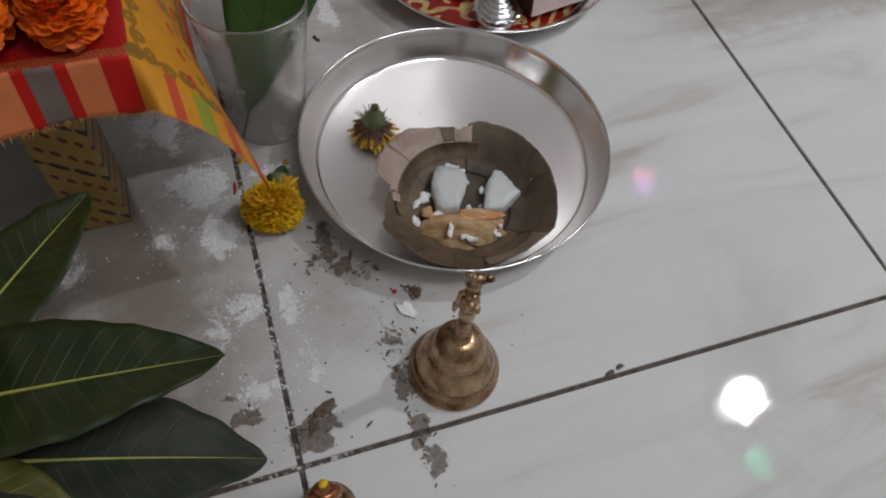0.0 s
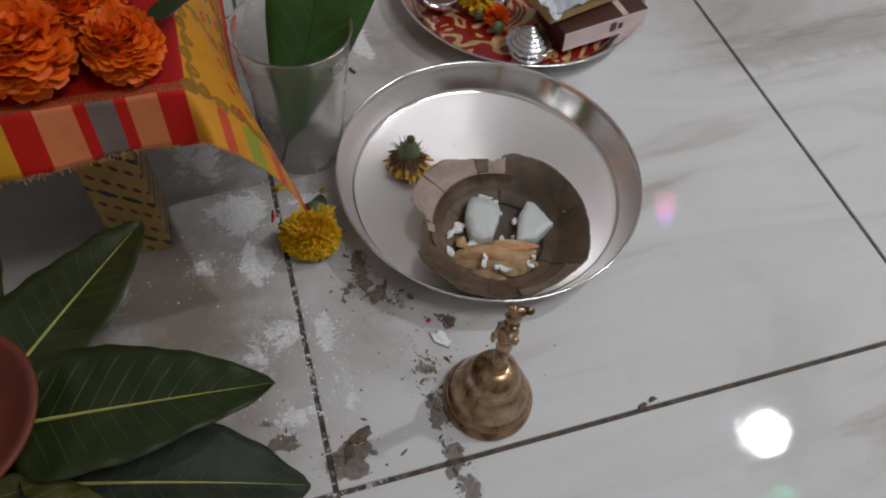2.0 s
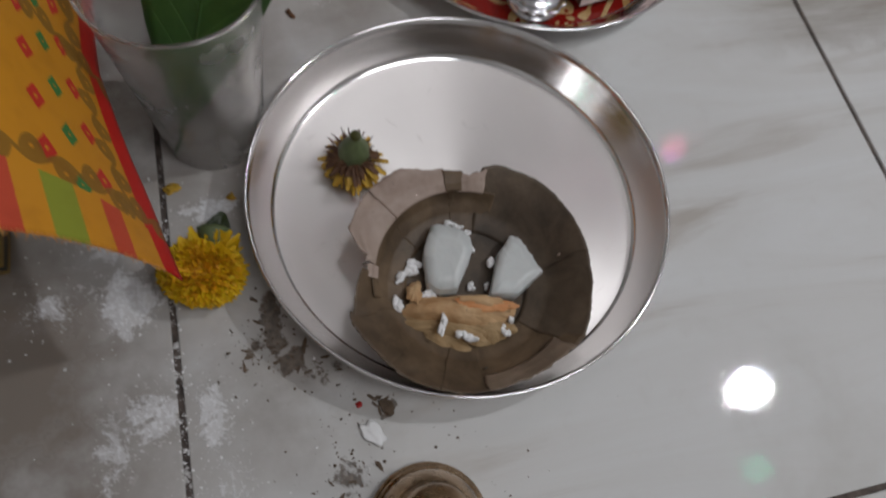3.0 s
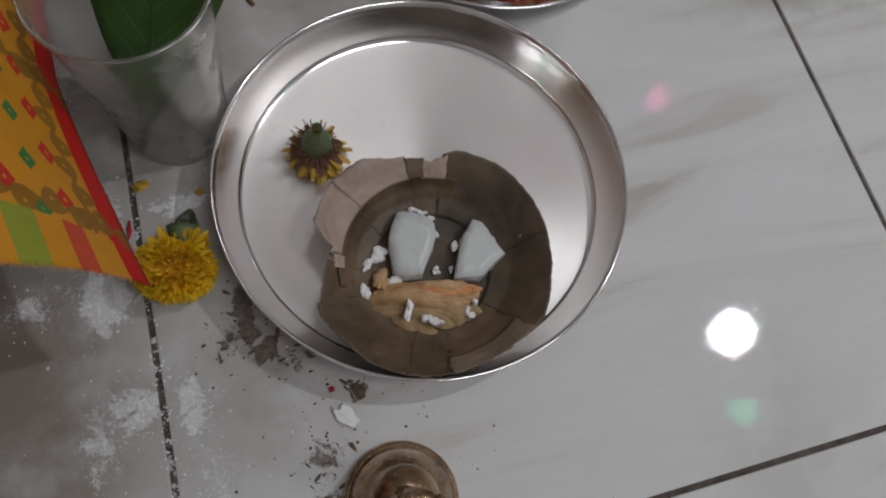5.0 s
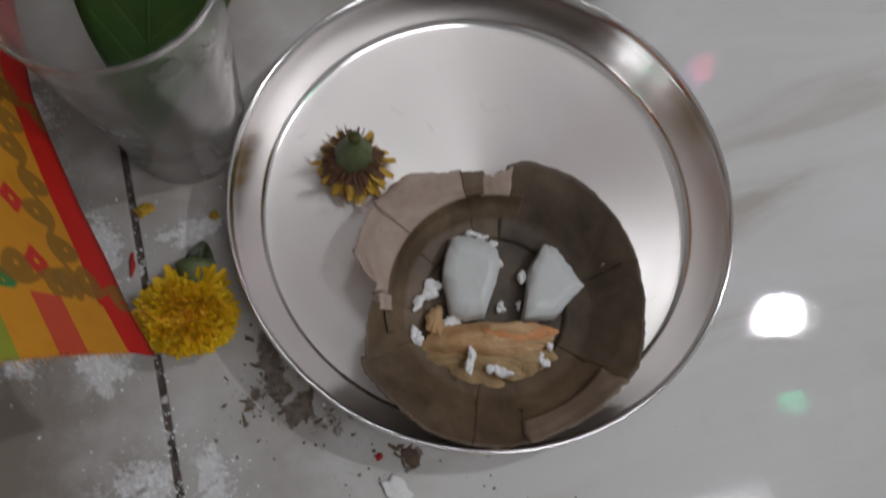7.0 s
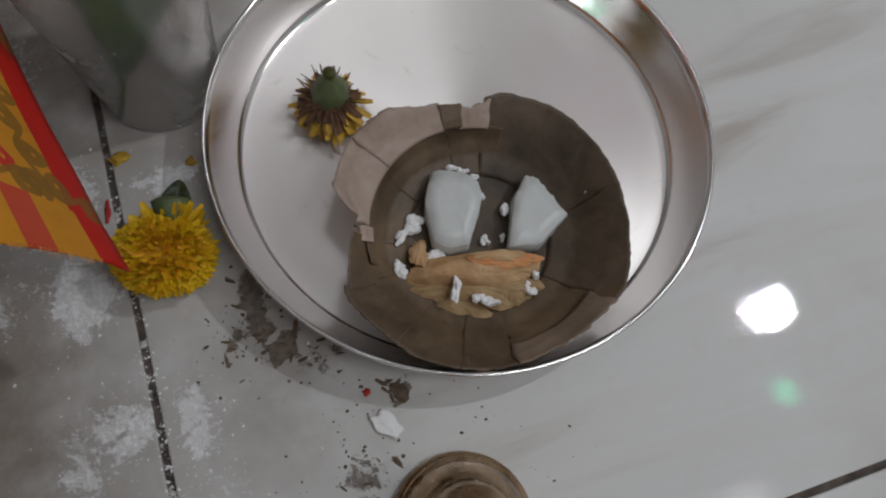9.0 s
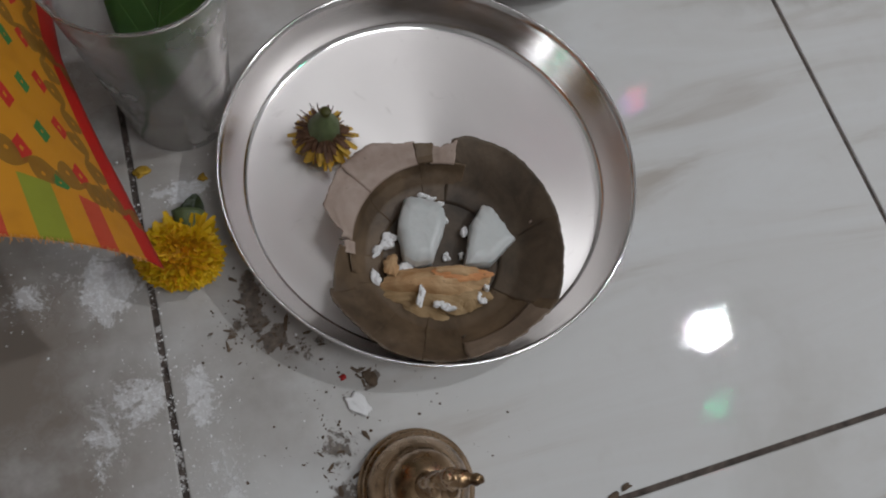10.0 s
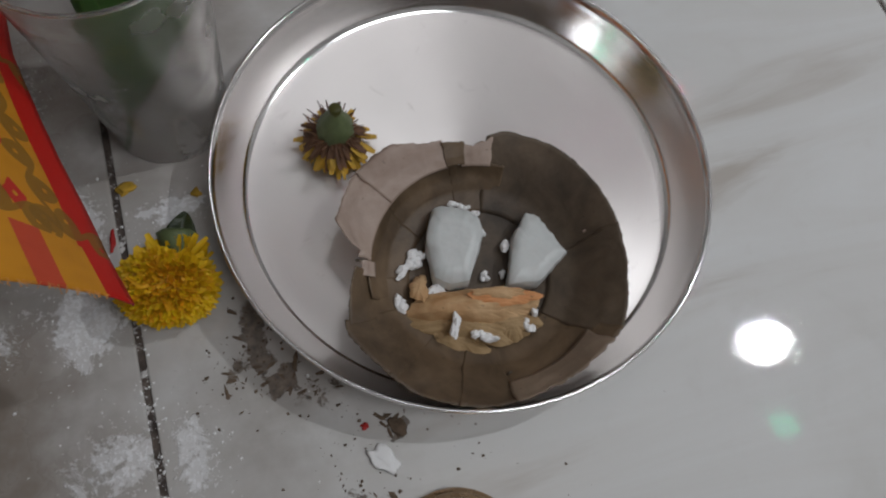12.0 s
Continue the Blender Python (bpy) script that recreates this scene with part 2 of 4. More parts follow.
def marble_material():
    k = Kit("polished_tile", 0.07, 0.0, Specular_IOR_Level=0.5)
    p = k.place()
    turn = k.scaled(p, 1.2, 7.0, 1.0, 0.5)
    streak = k.noise(turn, 2.6, 6, 0.6, 1.2)
    cloud = k.noise(p, 5.0, 5, 0.6, 0.6)
    fine = k.noise(p, 60.0, 4)
    col = k.ramp(streak, (0.35, (0.72, 0.725, 0.72)), (0.55, (0.68, 0.675, 0.66)), (0.74, (0.50, 0.465, 0.425)))
    col = k.mix(k.math("MULTIPLY", k.step(cloud, 0.5, 0.75), 0.5), col, (0.52, 0.50, 0.465))
    col = k.mix(k.math("MULTIPLY", k.step(fine, 0.55, 0.8), 0.12), col, (0.5, 0.46, 0.42))

    sway = k.node("ShaderNodeTexNoise", None, Vector=p, Scale=48.0, Detail=4.0, Roughness=0.6).outputs["Color"]
    bent = k.node("ShaderNodeVectorMath", {"operation": "MULTIPLY_ADD"}, i0=sway, i1=(0.034, 0.034, 0.0), i2=p).outputs[0]
    wx, wy, wz = k.split(bent)
    px, py = k.math("SUBTRACT", wx, 0.017), k.math("SUBTRACT", wy, 0.017)

    def near(spots):
        total = None
        for x, y, rx, ry, strength in spots:
            dx = k.math("DIVIDE", k.math("SUBTRACT", px, x), rx)
            dy = k.math("DIVIDE", k.math("SUBTRACT", py, y), ry)
            d = k.math("SQRT", k.math("ADD", k.math("MULTIPLY", dx, dx), k.math("MULTIPLY", dy, dy)))
            s = k.math("MULTIPLY", k.step(d, 1.0, 0.15), strength)
            total = s if total is None else k.math("MAXIMUM", total, s)
        return total

    # dried mud and ash smudges
    mud = near(((0.05, 0.152, 0.014, 0.026, 0.92), (0.058, 0.131, 0.013, 0.012, 0.9), (0.04, 0.14, 0.014, 0.01, 0.6), (0.0998, 0.0954, 0.006, 0.007, 1.0),
                (0.078, 0.066, 0.022, 0.012, 0.55), (0.07, 0.12, 0.03, 0.012, 0.55), (-0.0268, 0.0405, 0.016, 0.015, 1.15), (0.011, 0.017, 0.024, 0.018, 1.2),
                (0.0215, 0.031, 0.011, 0.007, 1.1), (0.0762, 0.0025, 0.010, 0.020, 1.1), (0.0785, -0.019, 0.014, 0.014, 1.1), (0.074, 0.033, 0.010, 0.022, 1.0),
                (0.072, 0.055, 0.010, 0.012, 0.6), (0.126, 0.06, 0.008, 0.008, 0.5), (-0.03, 0.055, 0.02, 0.01, 0.5)))
    grit = k.noise(p, 120.0, 6, 0.7, 0.6)
    mudmask = k.math("MULTIPLY", k.step(k.math("ADD", k.math("MULTIPLY", mud, 0.6), k.math("MULTIPLY", grit, 0.85)), 0.70, 0.80), 0.85)
    mudcol = k.ramp(k.noise(p, 330, 4), (0.3, (0.05, 0.035, 0.025)), (0.7, (0.21, 0.158, 0.115)))
    # white powder spilled on the floor
    chalk = near(((-0.022, 0.178, 0.03, 0.035, 1.0), (-0.03, 0.225, 0.045, 0.05, 1.0), (-0.015, 0.115, 0.025, 0.03, 0.95), (-0.034, 0.1, 0.016, 0.05, 0.8), (0.016, 0.11, 0.022, 0.03, 0.85),
                  (-0.058, 0.18, 0.03, 0.02, 0.85), (0.025, 0.222, 0.035, 0.018, 1.0), (-0.01, 0.055, 0.03, 0.03, 0.85), (0.105, 0.39, 0.02, 0.05, 1.0), (0.0, 0.40, 0.05, 0.06, 0.5),
                  (-0.05, 0.29, 0.05, 0.08, 0.9), (-0.13, 0.17, 0.05, 0.03, 0.8), (0.02, 0.07, 0.03, 0.05, 0.7), (-0.13, 0.1, 0.06, 0.06, 0.7)))
    film = k.noise(p, 60.0, 8, 0.72, 0.8)
    dots = k.noise(p, 420.0, 3, 0.6)
    a = k.step(k.math("ADD", k.math("MULTIPLY", chalk, 0.5), k.math("MULTIPLY", film, 0.95)), 0.82, 0.90)
    b = k.math("MULTIPLY", k.step(k.math("ADD", k.math("MULTIPLY", chalk, 0.24), dots), 0.72, 0.79), k.step(chalk, 0.05, 0.4))
    chalkmask = k.math("MINIMUM", k.math("ADD", k.math("ADD", k.math("MULTIPLY", a, 0.6), k.math("MULTIPLY", k.math("MULTIPLY", chalk, k.step(k.noise(p, 24, 6, 0.7, 1.0), 0.46, 0.7)), 0.25)), k.math("MULTIPLY", b, 0.4)), 1.0)
    # thin greasy dirt, plus shade round the offerings painted into the tile colour
    grime_shade = near(((-0.10, 0.12, 0.17, 0.22, 1.3), (0.0, 0.34, 0.14, 0.22, 1.15), (0.13, 0.38, 0.10, 0.10, 0.9), (0.2, 0.55, 0.3, 0.2, 0.6), (0.05, 0.12, 0.08, 0.08, 0.8), (0.22, 0.3, 0.08, 0.05, 0.6), (-0.2, 0.0, 0.25, 0.25, 1.0), (0.58, 0.50, 0.22, 0.14, 0.5), (0.62, 0.30, 0.16, 0.04, 0.35)))
    grime_shade_mask = k.math("MULTIPLY", k.math("MULTIPLY", grime_shade, k.step(k.noise(p, 16, 5, 0.6), 0.1, 0.6)), 0.85)
    # a broad brownish band with a straight near edge
    brown_band = k.math("MULTIPLY", k.math("MULTIPLY", k.step(wy, 0.288, 0.312), k.step(wx, 0.36, 0.50)), k.math("MULTIPLY", k.step(wy, 0.85, 0.60), k.step(wx, 1.10, 0.85)))
    col = k.mix(k.math("MULTIPLY", brown_band, k.math("ADD", 0.30, k.math("MULTIPLY", k.step(streak, 0.35, 0.7), 0.35))), col, (0.30, 0.265, 0.225))
    # one brown for both the dirt and the painted shade
    col = k.mix(grime_shade_mask, col, (0.275, 0.235, 0.20))
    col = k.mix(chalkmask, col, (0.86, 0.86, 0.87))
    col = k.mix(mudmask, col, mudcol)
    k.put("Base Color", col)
    dull = k.math("MAXIMUM", chalkmask, mudmask)
    rough = k.math("ADD", k.math("ADD", 0.012, k.math("MULTIPLY", grime_shade_mask, 0.3)), k.math("MULTIPLY", dull, 0.7))
    k.put("Roughness", rough)
    ripple = k.math("ADD", k.math("MULTIPLY", k.noise(p, 480.0, 2, 0.6), 0.070), k.math("MULTIPLY", k.noise(p, 30.0, 2), 0.006))
    k.bump(k.math("ADD", ripple, k.math("MULTIPLY", dull, 0.8)), 0.5, 0.0012)
    return k.mat


def grout_material():
    k = Kit("dirty_grout", 0.9)
    p = k.place()
    px, py, pz = k.split(p)
    col = k.ramp(k.noise(p, 130, 5), (0.35, (0.045, 0.035, 0.03)), (0.6, (0.12, 0.095, 0.08)), (0.8, (0.2, 0.17, 0.14)))
    left = k.math("MULTIPLY", k.step(k.math("ABSOLUTE", px), 0.05, 0.01), k.step(py, 0.3, 0.2))
    white = k.math("MULTIPLY", k.step(k.noise(p, 260, 5, 0.7), 0.53, 0.62), k.math("MULTIPLY", left, 0.8))
    k.put("Base Color", k.mix(white, col, (0.75, 0.74, 0.73)))
    k.bump(k.noise(p, 300, 4), 0.6, 0.001)
    return k.mat


TILE, GROUT = marble_material(), grout_material()
WALL = plain("painted_wall", (0.46, 0.445, 0.43), 0.7, 0, 0.04, 8, 0.05)
CEILING = plain("white_ceiling_paint", (0.7, 0.7, 0.7), 0.8, 0, 0.03, 6, 0.05)
WOOD = plain("dark_stool_wood", (0.12, 0.07, 0.04), 0.55, 0, 0.3, 40, 0.2)
COPPER = plain("aged_copper", (0.42, 0.17, 0.08), 0.34, 1.0, 0.35, 50, 0.15)
CLAY = plain("fired_clay", (0.13, 0.024, 0.007), 0.6, 0, 0.2, 90, 0.2)
CRYSTAL = plain("camphor_wax", (0.64, 0.66, 0.65), 0.36, 0, 0.06, 240, 0.4, Subsurface_Weight=0.6, Subsurface_Radius=(0.008, 0.009, 0.009), Subsurface_Scale=0.7)
CRUMB = plain("camphor_crumb", (0.88, 0.88, 0.88), 0.8, 0, 0.05, 400, 0.8)


def dry_leaf_material(name, lo, hi, rough=0.55):
    k = Kit(name, rough)
    p = k.coords()
    n = k.math("ADD", k.math("MULTIPLY", k.noise(p, 55, 6, 0.65, 0.5), 0.55), k.math("MULTIPLY", k.noise(p, 16, 3, 0.6, 0.8), 0.45))
    vein = k.noise(k.scaled(p, 500, 40, 40, 0.6), 1.0, 3)
    col = k.mix(k.math("MULTIPLY", vein, 0.12), k.ramp(n, (0.36, lo), (0.64, hi)), tuple(c * 0.6 for c in lo))
    dot = k.step(k.noise(p, 420, 2), 0.7, 0.76)
    k.put("Base Color", k.mix(k.math("MULTIPLY", dot, 0.6), col, (0.03, 0.02, 0.015)))
    k.bump(k.math("ADD", n, k.math("MULTIPLY", vein, 0.1)), 0.7, 0.0012)
    return k.mat


DRY = dry_leaf_material("dry_leaf_inner", (0.055, 0.034, 0.018), (0.185, 0.124, 0.072))
DRY_DARK = dry_leaf_material("dry_leaf_dark", (0.045, 0.031, 0.020), (0.145, 0.104, 0.068))
DRY_MID = dry_leaf_material("dry_leaf_mid", (0.15, 0.105, 0.07), (0.29, 0.215, 0.155))
DRY_PALE = dry_leaf_material("dry_leaf_pale", (0.30, 0.215, 0.17), (0.46, 0.36, 0.30))
PEEL_INNER = dry_leaf_material("orange_peel_inner", (0.60, 0.22, 0.07), (0.78, 0.42, 0.19), 0.7)
PAPER_OLD = dry_leaf_material("olive_papery_peel", (0.27, 0.165, 0.07), (0.52, 0.37, 0.20), 0.75)
PAPER = dry_leaf_material("tan_papery_peel", (0.42, 0.22, 0.085), (0.74, 0.52, 0.30), 0.7)


def leaf_material(name, dark, light, gloss=0.35, veins=0.38):
    k = Kit(name, gloss, Specular_IOR_Level=0.35)
    uv = k.coords("UV")
    u, v, w = k.split(uv)
    across = k.math("ABSOLUTE", v)
    # pale side veins that sweep towards the tip
    s = k.math("SUBTRACT", k.math("MULTIPLY", u, 13.0), k.math("MULTIPLY", across, 2.0))
    line = k.math("ABSOLUTE", k.math("SUBTRACT", k.math("FRACT", s), 0.5))
    vein = k.math("MULTIPLY", k.step(line, 0.075, 0.02), k.step(across, 1.0, 0.5))
    p = k.coords()
    n = k.noise(p, 45, 5)
    col = k.ramp(n, (0.3, dark), (0.72, light))
    col = k.mix(k.math("MULTIPLY", vein, veins), col, tuple(min(1, c * 2.4 + 0.03) for c in light))
    k.put("Base Color", col)
    k.bump(k.math("SUBTRACT", k.noise(p, 160, 4), k.math("MULTIPLY", vein, 0.9)), 0.35, 0.0007)
    return k.mat


LEAF = leaf_material("mango_leaf", (0.010, 0.020, 0.004), (0.027, 0.036, 0.008), 0.4, 0.2)
LEAF_DUSTY = leaf_material("dusty_leaf", (0.012, 0.018, 0.009), (0.028, 0.034, 0.020), 0.6, 0.2)
LEAF_OLD = leaf_material("yellowing_leaf", (0.05, 0.055, 0.012), (0.12, 0.105, 0.025))
LEAF_FRESH = leaf_material("fresh_leaf", (0.035, 0.10, 0.022), (0.06, 0.14, 0.03), 0.34, 0.12)
RIB = plain("leaf_rib", (0.36, 0.36, 0.08), 0.5, 0, 0.2, 80, 0.1)
STALK = plain("green_calyx", (0.105, 0.135, 0.055), 0.55, 0, 0.35, 200, 0.3)
YELLOW = plain("yellow_petal", (0.86, 0.49, 0.006), 0.6, 0, 0.32, 170, 0.2, Subsurface_Weight=0.3, Subsurface_Radius=(0.005, 0.003, 0.001), Subsurface_Scale=0.6)
YELLOW_DEEP = plain("deep_yellow_petal", (0.74, 0.36, 0.006), 0.65, 0, 0.4, 160, 0.25, Subsurface_Weight=0.2, Subsurface_Radius=(0.005, 0.003, 0.001), Subsurface_Scale=0.6)
ORANGE = plain("orange_petal", (0.96, 0.150, 0.002), 0.55, 0, 0.2, 70, 0.2, Subsurface_Weight=0.35, Subsurface_Radius=(0.006, 0.002, 0.001), Subsurface_Scale=0.6)
BROWN_PETAL = plain("withered_petal", (0.12, 0.055, 0.025), 0.7, 0, 0.7, 200, 0.3)
OLD_YELLOW = plain("dull_yellow_petal", (0.50, 0.30, 0.03), 0.65, 0, 0.6, 200, 0.3)
RED_BIT = plain("red_speck", (0.45, 0.02, 0.02), 0.6, 0, 0.2, 200, 0.1)
MUD = plain("dry_mud", (0.135, 0.096, 0.066), 0.9, 0, 0.5, 300, 0.5)


def plastic_material():
    k = Kit("hazy_plastic", 0.3, 0.0, (0.97, 0.96, 0.95), IOR=1.25, Transmission_Weight=0.95)
    p = k.coords()
    k.put("Roughness", k.ramp(k.noise(p, 30, 4), (0.35, (0.10,) * 3), (0.7, (0.32,) * 3)))
    k.bump(k.math("ADD", k.noise(p, 38, 3), k.math("MULTIPLY", k.noise(k.scaled(p, 90, 90, 12), 1.0, 2), 0.6)), 0.6, 0.003)
    return k.mat


PLASTIC = plastic_material()


def cloth_material():
    """Printed cloth: u runs out over the side, v out over the front, both in metres from the stool's edges."""
    k = Kit("printed_cloth", 0.6, Specular_IOR_Level=0.3)
    u, v, w = k.split(k.coords("UV"))
    red, deep, yellow, peach = (0.56, 0.011, 0.006), (0.38, 0.007, 0.005), (0.62, 0.26, 0.014), (0.72, 0.22, 0.08)
    grey, green, gold, brick = (0.20, 0.15, 0.13), (0.27, 0.30, 0.03), (0.24, 0.12, 0.016), (0.55, 0.07, 0.03)
    # striped end band
    band = k.bands(u, (0.72, 0.34, 0.015), (-0.085, red), (-0.070, peach), (-0.052, red), (-0.046, grey), (-0.033, red), (-0.027, peach), (-0.012, red),
                   (0.003, yellow), (0.026, brick), (0.034, yellow), (0.045, green), (0.058, yellow), (0.070, brick), (0.080, yellow), (0.096, red))
    # body: red field, yellow border with motifs, red hem
    body = k.bands(u, deep, (0.004, yellow), (0.0945, red))
    inside = k.math("MULTIPLY", k.math("GREATER_THAN", u, 0.040), k.math("LESS_THAN", u, 0.080))

    def motif(du, dv, su, sv, r0, r1):
        a = k.math("ABSOLUTE", k.math("SUBTRACT", k.math("FRACT", k.math("DIVIDE", k.math("SUBTRACT", u, du), su)), 0.5))
        b = k.math("ABSOLUTE", k.math("SUBTRACT", k.math("FRACT", k.math("DIVIDE", k.math("SUBTRACT", v, dv), sv)), 0.5))
        d = k.math("ADD", k.math("MULTIPLY", a, su), k.math("MULTIPLY", b, sv * 0.75))
        wob = k.math("MULTIPLY", k.noise(k.coords("UV"), 500, 2), 0.0012)
        d = k.math("ADD", d, wob)
        return k.math("MULTIPLY", k.math("GREATER_THAN", d, r0), k.math("LESS_THAN", d, r1))

    body = k.mix(k.math("MULTIPLY", motif(0.037, 0.0, 0.026, 0.022, 0.0016, 0.0050), inside), body, (0.55, 0.03, 0.02))
    body = k.mix(k.math("MULTIPLY", motif(0.037, 0.009, 0.052, 0.022, 0.0012, 0.0046), inside), body, (0.05, 0.20, 0.05))

    def scroll(c, along, at, half):
        """A row of leafy curls along a line."""
        o = k.math("SUBTRACT", c, at)
        f = k.math("MULTIPLY", k.math("SUBTRACT", k.math("FRACT", k.math("DIVIDE", along, 0.0125)), 0.5), 0.0125)
        sway = k.math("MULTIPLY", k.math("SINE", k.math("MULTIPLY", along, 251.0)), 0.0028)
        e = k.math("SUBTRACT", o, sway)
        d = k.math("SQRT", k.math("ADD", k.math("MULTIPLY", e, e), k.math("MULTIPLY", f, f)))
        blob = k.math("MULTIPLY", k.math("LESS_THAN", d, 0.0050), k.math("GREATER_THAN", d, 0.0009))
        stem = k.math("LESS_THAN", k.math("ABSOLUTE", k.math("ADD", o, sway)), 0.0012)
        return k.math("MULTIPLY", k.math("MAXIMUM", blob, stem), k.math("LESS_THAN", k.math("ABSOLUTE", o), half))

    for c, along, at in ((u, v, 0.0105), (u, v, 0.087), (v, u, -0.006), (v, u, -0.082)):
        mask = scroll(c, along, at, 0.009)
        if c is v:
            mask = k.math("MULTIPLY", mask, k.math("GREATER_THAN", u, 0.0))
        body = k.mix(k.math("MULTIPLY", mask, 0.85), body, gold)
    brocade = k.math("MULTIPLY", k.math("LESS_THAN", u, 0.004), k.math("LESS_THAN", k.math("ABSOLUTE", k.math("ADD", v, 0.003)), 0.003))
    thread = k.noise(k.scaled(k.coords("UV"), 900, 900, 1), 1.0, 2)
    body = k.mix(k.math("MULTIPLY", brocade, k.step(thread, 0.4, 0.6)), body, (0.35, 0.12, 0.03))
    col = k.mix(k.math("GREATER_THAN", v, 0.0), body, band)
    weave = k.math("MULTIPLY", k.math("SINE", k.math("MULTIPLY", u, 7000.0)), k.math("SINE", k.math("MULTIPLY", v, 7000.0)))
    stain = k.noise(k.coords("UV"), 60, 5)
    col = k.mix(k.math("MULTIPLY", k.step(stain, 0.45, 0.75), 0.3), col, k.mix(1.0, col, (0.6, 0.5, 0.4), "MULTIPLY"))
    k.put("Base Color", col)
    k.bump(k.math("ADD", k.math("MULTIPLY", weave, 0.3), k.noise(k.coords("UV"), 300, 3)), 0.25, 0.0005)
    return k.mat


CLOTH = cloth_material()
THREAD = plain("golden_thread", (0.72, 0.36, 0.12), 0.5, 0, 0.3, 300, 0.1)


def leg_print_material():
    k = Kit("gold_printed_leg", 0.35, Specular_IOR_Level=0.5)
    p = k.coords()
    x, y, z = k.split(p)
    s = k.math("ADD", z, k.math("MULTIPLY", x, 0.85))
    f = k.math("MULTIPLY", k.math("SUBTRACT", k.math("FRACT", k.math("DIVIDE", s, 0.044)), 0.5), 0.044)
    g = k.math("MULTIPLY", k.math("SUBTRACT", k.math("FRACT", k.math("DIVIDE", x, 0.012)), 0.5), 0.012)
    wob = k.math("MULTIPLY", k.math("SUBTRACT", k.noise(p, 300, 2), 0.5), 0.003)
    d = k.math("SQRT", k.math("ADD", k.math("MULTIPLY", f, k.math("MULTIPLY", f, 3.0)), k.math("MULTIPLY", g, k.math("MULTIPLY", g, 0.62))))
    vine = k.math("LESS_THAN", k.math("ADD", d, wob), 0.0042)
    f2 = k.math("SUBTRACT", k.math("ABSOLUTE", f), 0.0135)
    g2 = k.math("MULTIPLY", k.math("SUBTRACT", k.math("FRACT", k.math("DIVIDE", x, 0.0075)), 0.5), 0.0075)
    d2 = k.math("SQRT", k.math("ADD", k.math("MULTIPLY", f2, f2), k.math("MULTIPLY", g2, g2)))
    berry = k.math("LESS_THAN", k.math("ADD", d2, k.math("MULTIPLY", wob, 0.6)), 0.0024)
    col = k.ramp(k.noise(p, 30, 5), (0.3, (0.30, 0.19, 0.045)), (0.7, (0.44, 0.30, 0.09)))
    col = k.mix(berry, col, (0.16, 0.02, 0.015))
    col = k.mix(vine, col, (0.03, 0.03, 0.025))
    k.put("Base Color", col)
    k.bump(k.noise(p, 150, 4), 0.15, 0.0004)
    return k.mat


LEG_PRINT = leg_print_material()


def thali_print_material():
    """Red enamel with curling gold foliage."""
    k = Kit("red_gold_print", 0.22)
    p = k.coords()
    curl = k.math("FRACT", k.math("MULTIPLY", k.noise(p, 21, 1, 0.4, 2.2), 4.0))
    mask = k.math("MULTIPLY", k.step(curl, 0.45, 0.5), k.step(curl, 0.88, 0.83))
    gold = k.ramp(k.noise(p, 150, 4), (0.3, (0.38, 0.22, 0.08)), (0.7, (0.60, 0.43, 0.21)))
    k.put("Base Color", k.mix(mask, (0.23, 0.012, 0.008), gold))
    k.put("Roughness", k.math("ADD", 0.09, k.math("MULTIPLY", mask, 0.12)))
    k.bump(mask, 0.2, 0.0004)
    return k.mat


THALI_PRINT = thali_print_material()
FOIL = plain("crumpled_foil", (0.70, 0.74, 0.80), 0.38, 0.7, 0.1, 60, 0.4)
CARD_BROWN = plain("brown_carton", (0.07, 0.02, 0.014), 0.45, 0, 0.25, 90, 0.1)
CARD_PINK = plain("faded_pink_carton", (0.82, 0.68, 0.66), 0.6, 0, 0.12, 70, 0.15)
CARD_TAN = plain("tan_carton_edge", (0.52, 0.36, 0.16), 0.6, 0, 0.15, 90, 0.15)
WHITE_PAPER = plain("white_paper", (0.75, 0.76, 0.78), 0.6, 0, 0.06, 80, 0.15)
INK_AND_HOLE = plain("dark_ink_and_hole", (0.12, 0.06, 0.07), 0.6, 0, 0.2, 90, 0.1)
FABRIC_TAPE = plain("beige_tape", (0.6, 0.45, 0.36), 0.6, 0, 0.1, 90, 0.1)


def glow(name, colour, strength):
    k = Kit(name, 0.4, 0.0, colour)
    k.put("Emission Color", (*colour, 1))
    k.put("Emission Strength", strength)
    return k.mat


# ---- the room ----
floor = tagged(new("floor"), "glossy white marbled floor tiles with dark dirty joints, powder and smudges", "floor", kind="structure")
part("grout_bed", box(4.05, 4.05, 0.04, 0, (0.225, 0.225, -0.0215)), GROUT, floor, smooth=False)


def shell(name, sx, sy, sz, centre, mat, label, category):
    ob = part(name, box(sx, sy, sz, 0, centre), mat, None, smooth=False)
    return tagged(ob, label, category, kind="structure")


shell("wall_north", 4.25, 0.1, 2.7, (0.225, 2.3, 1.31), WALL, "plain off-white painted wall out of view", "wall")
shell("wall_south", 4.25, 0.1, 2.7, (0.225, -1.85, 1.31), WALL, "plain off-white painted wall out of view", "wall")
shell("wall_east", 0.1, 4.05, 2.7, (2.3, 0.225, 1.31), WALL, "plain off-white painted wall out of view", "wall")
# unseen wall added close in, to hold light off the left side
shell("wall_west", 0.1, 4.05, 2.7, (-0.55, 0.225, 1.31), WALL, "plain off-white painted wall out of view", "wall")
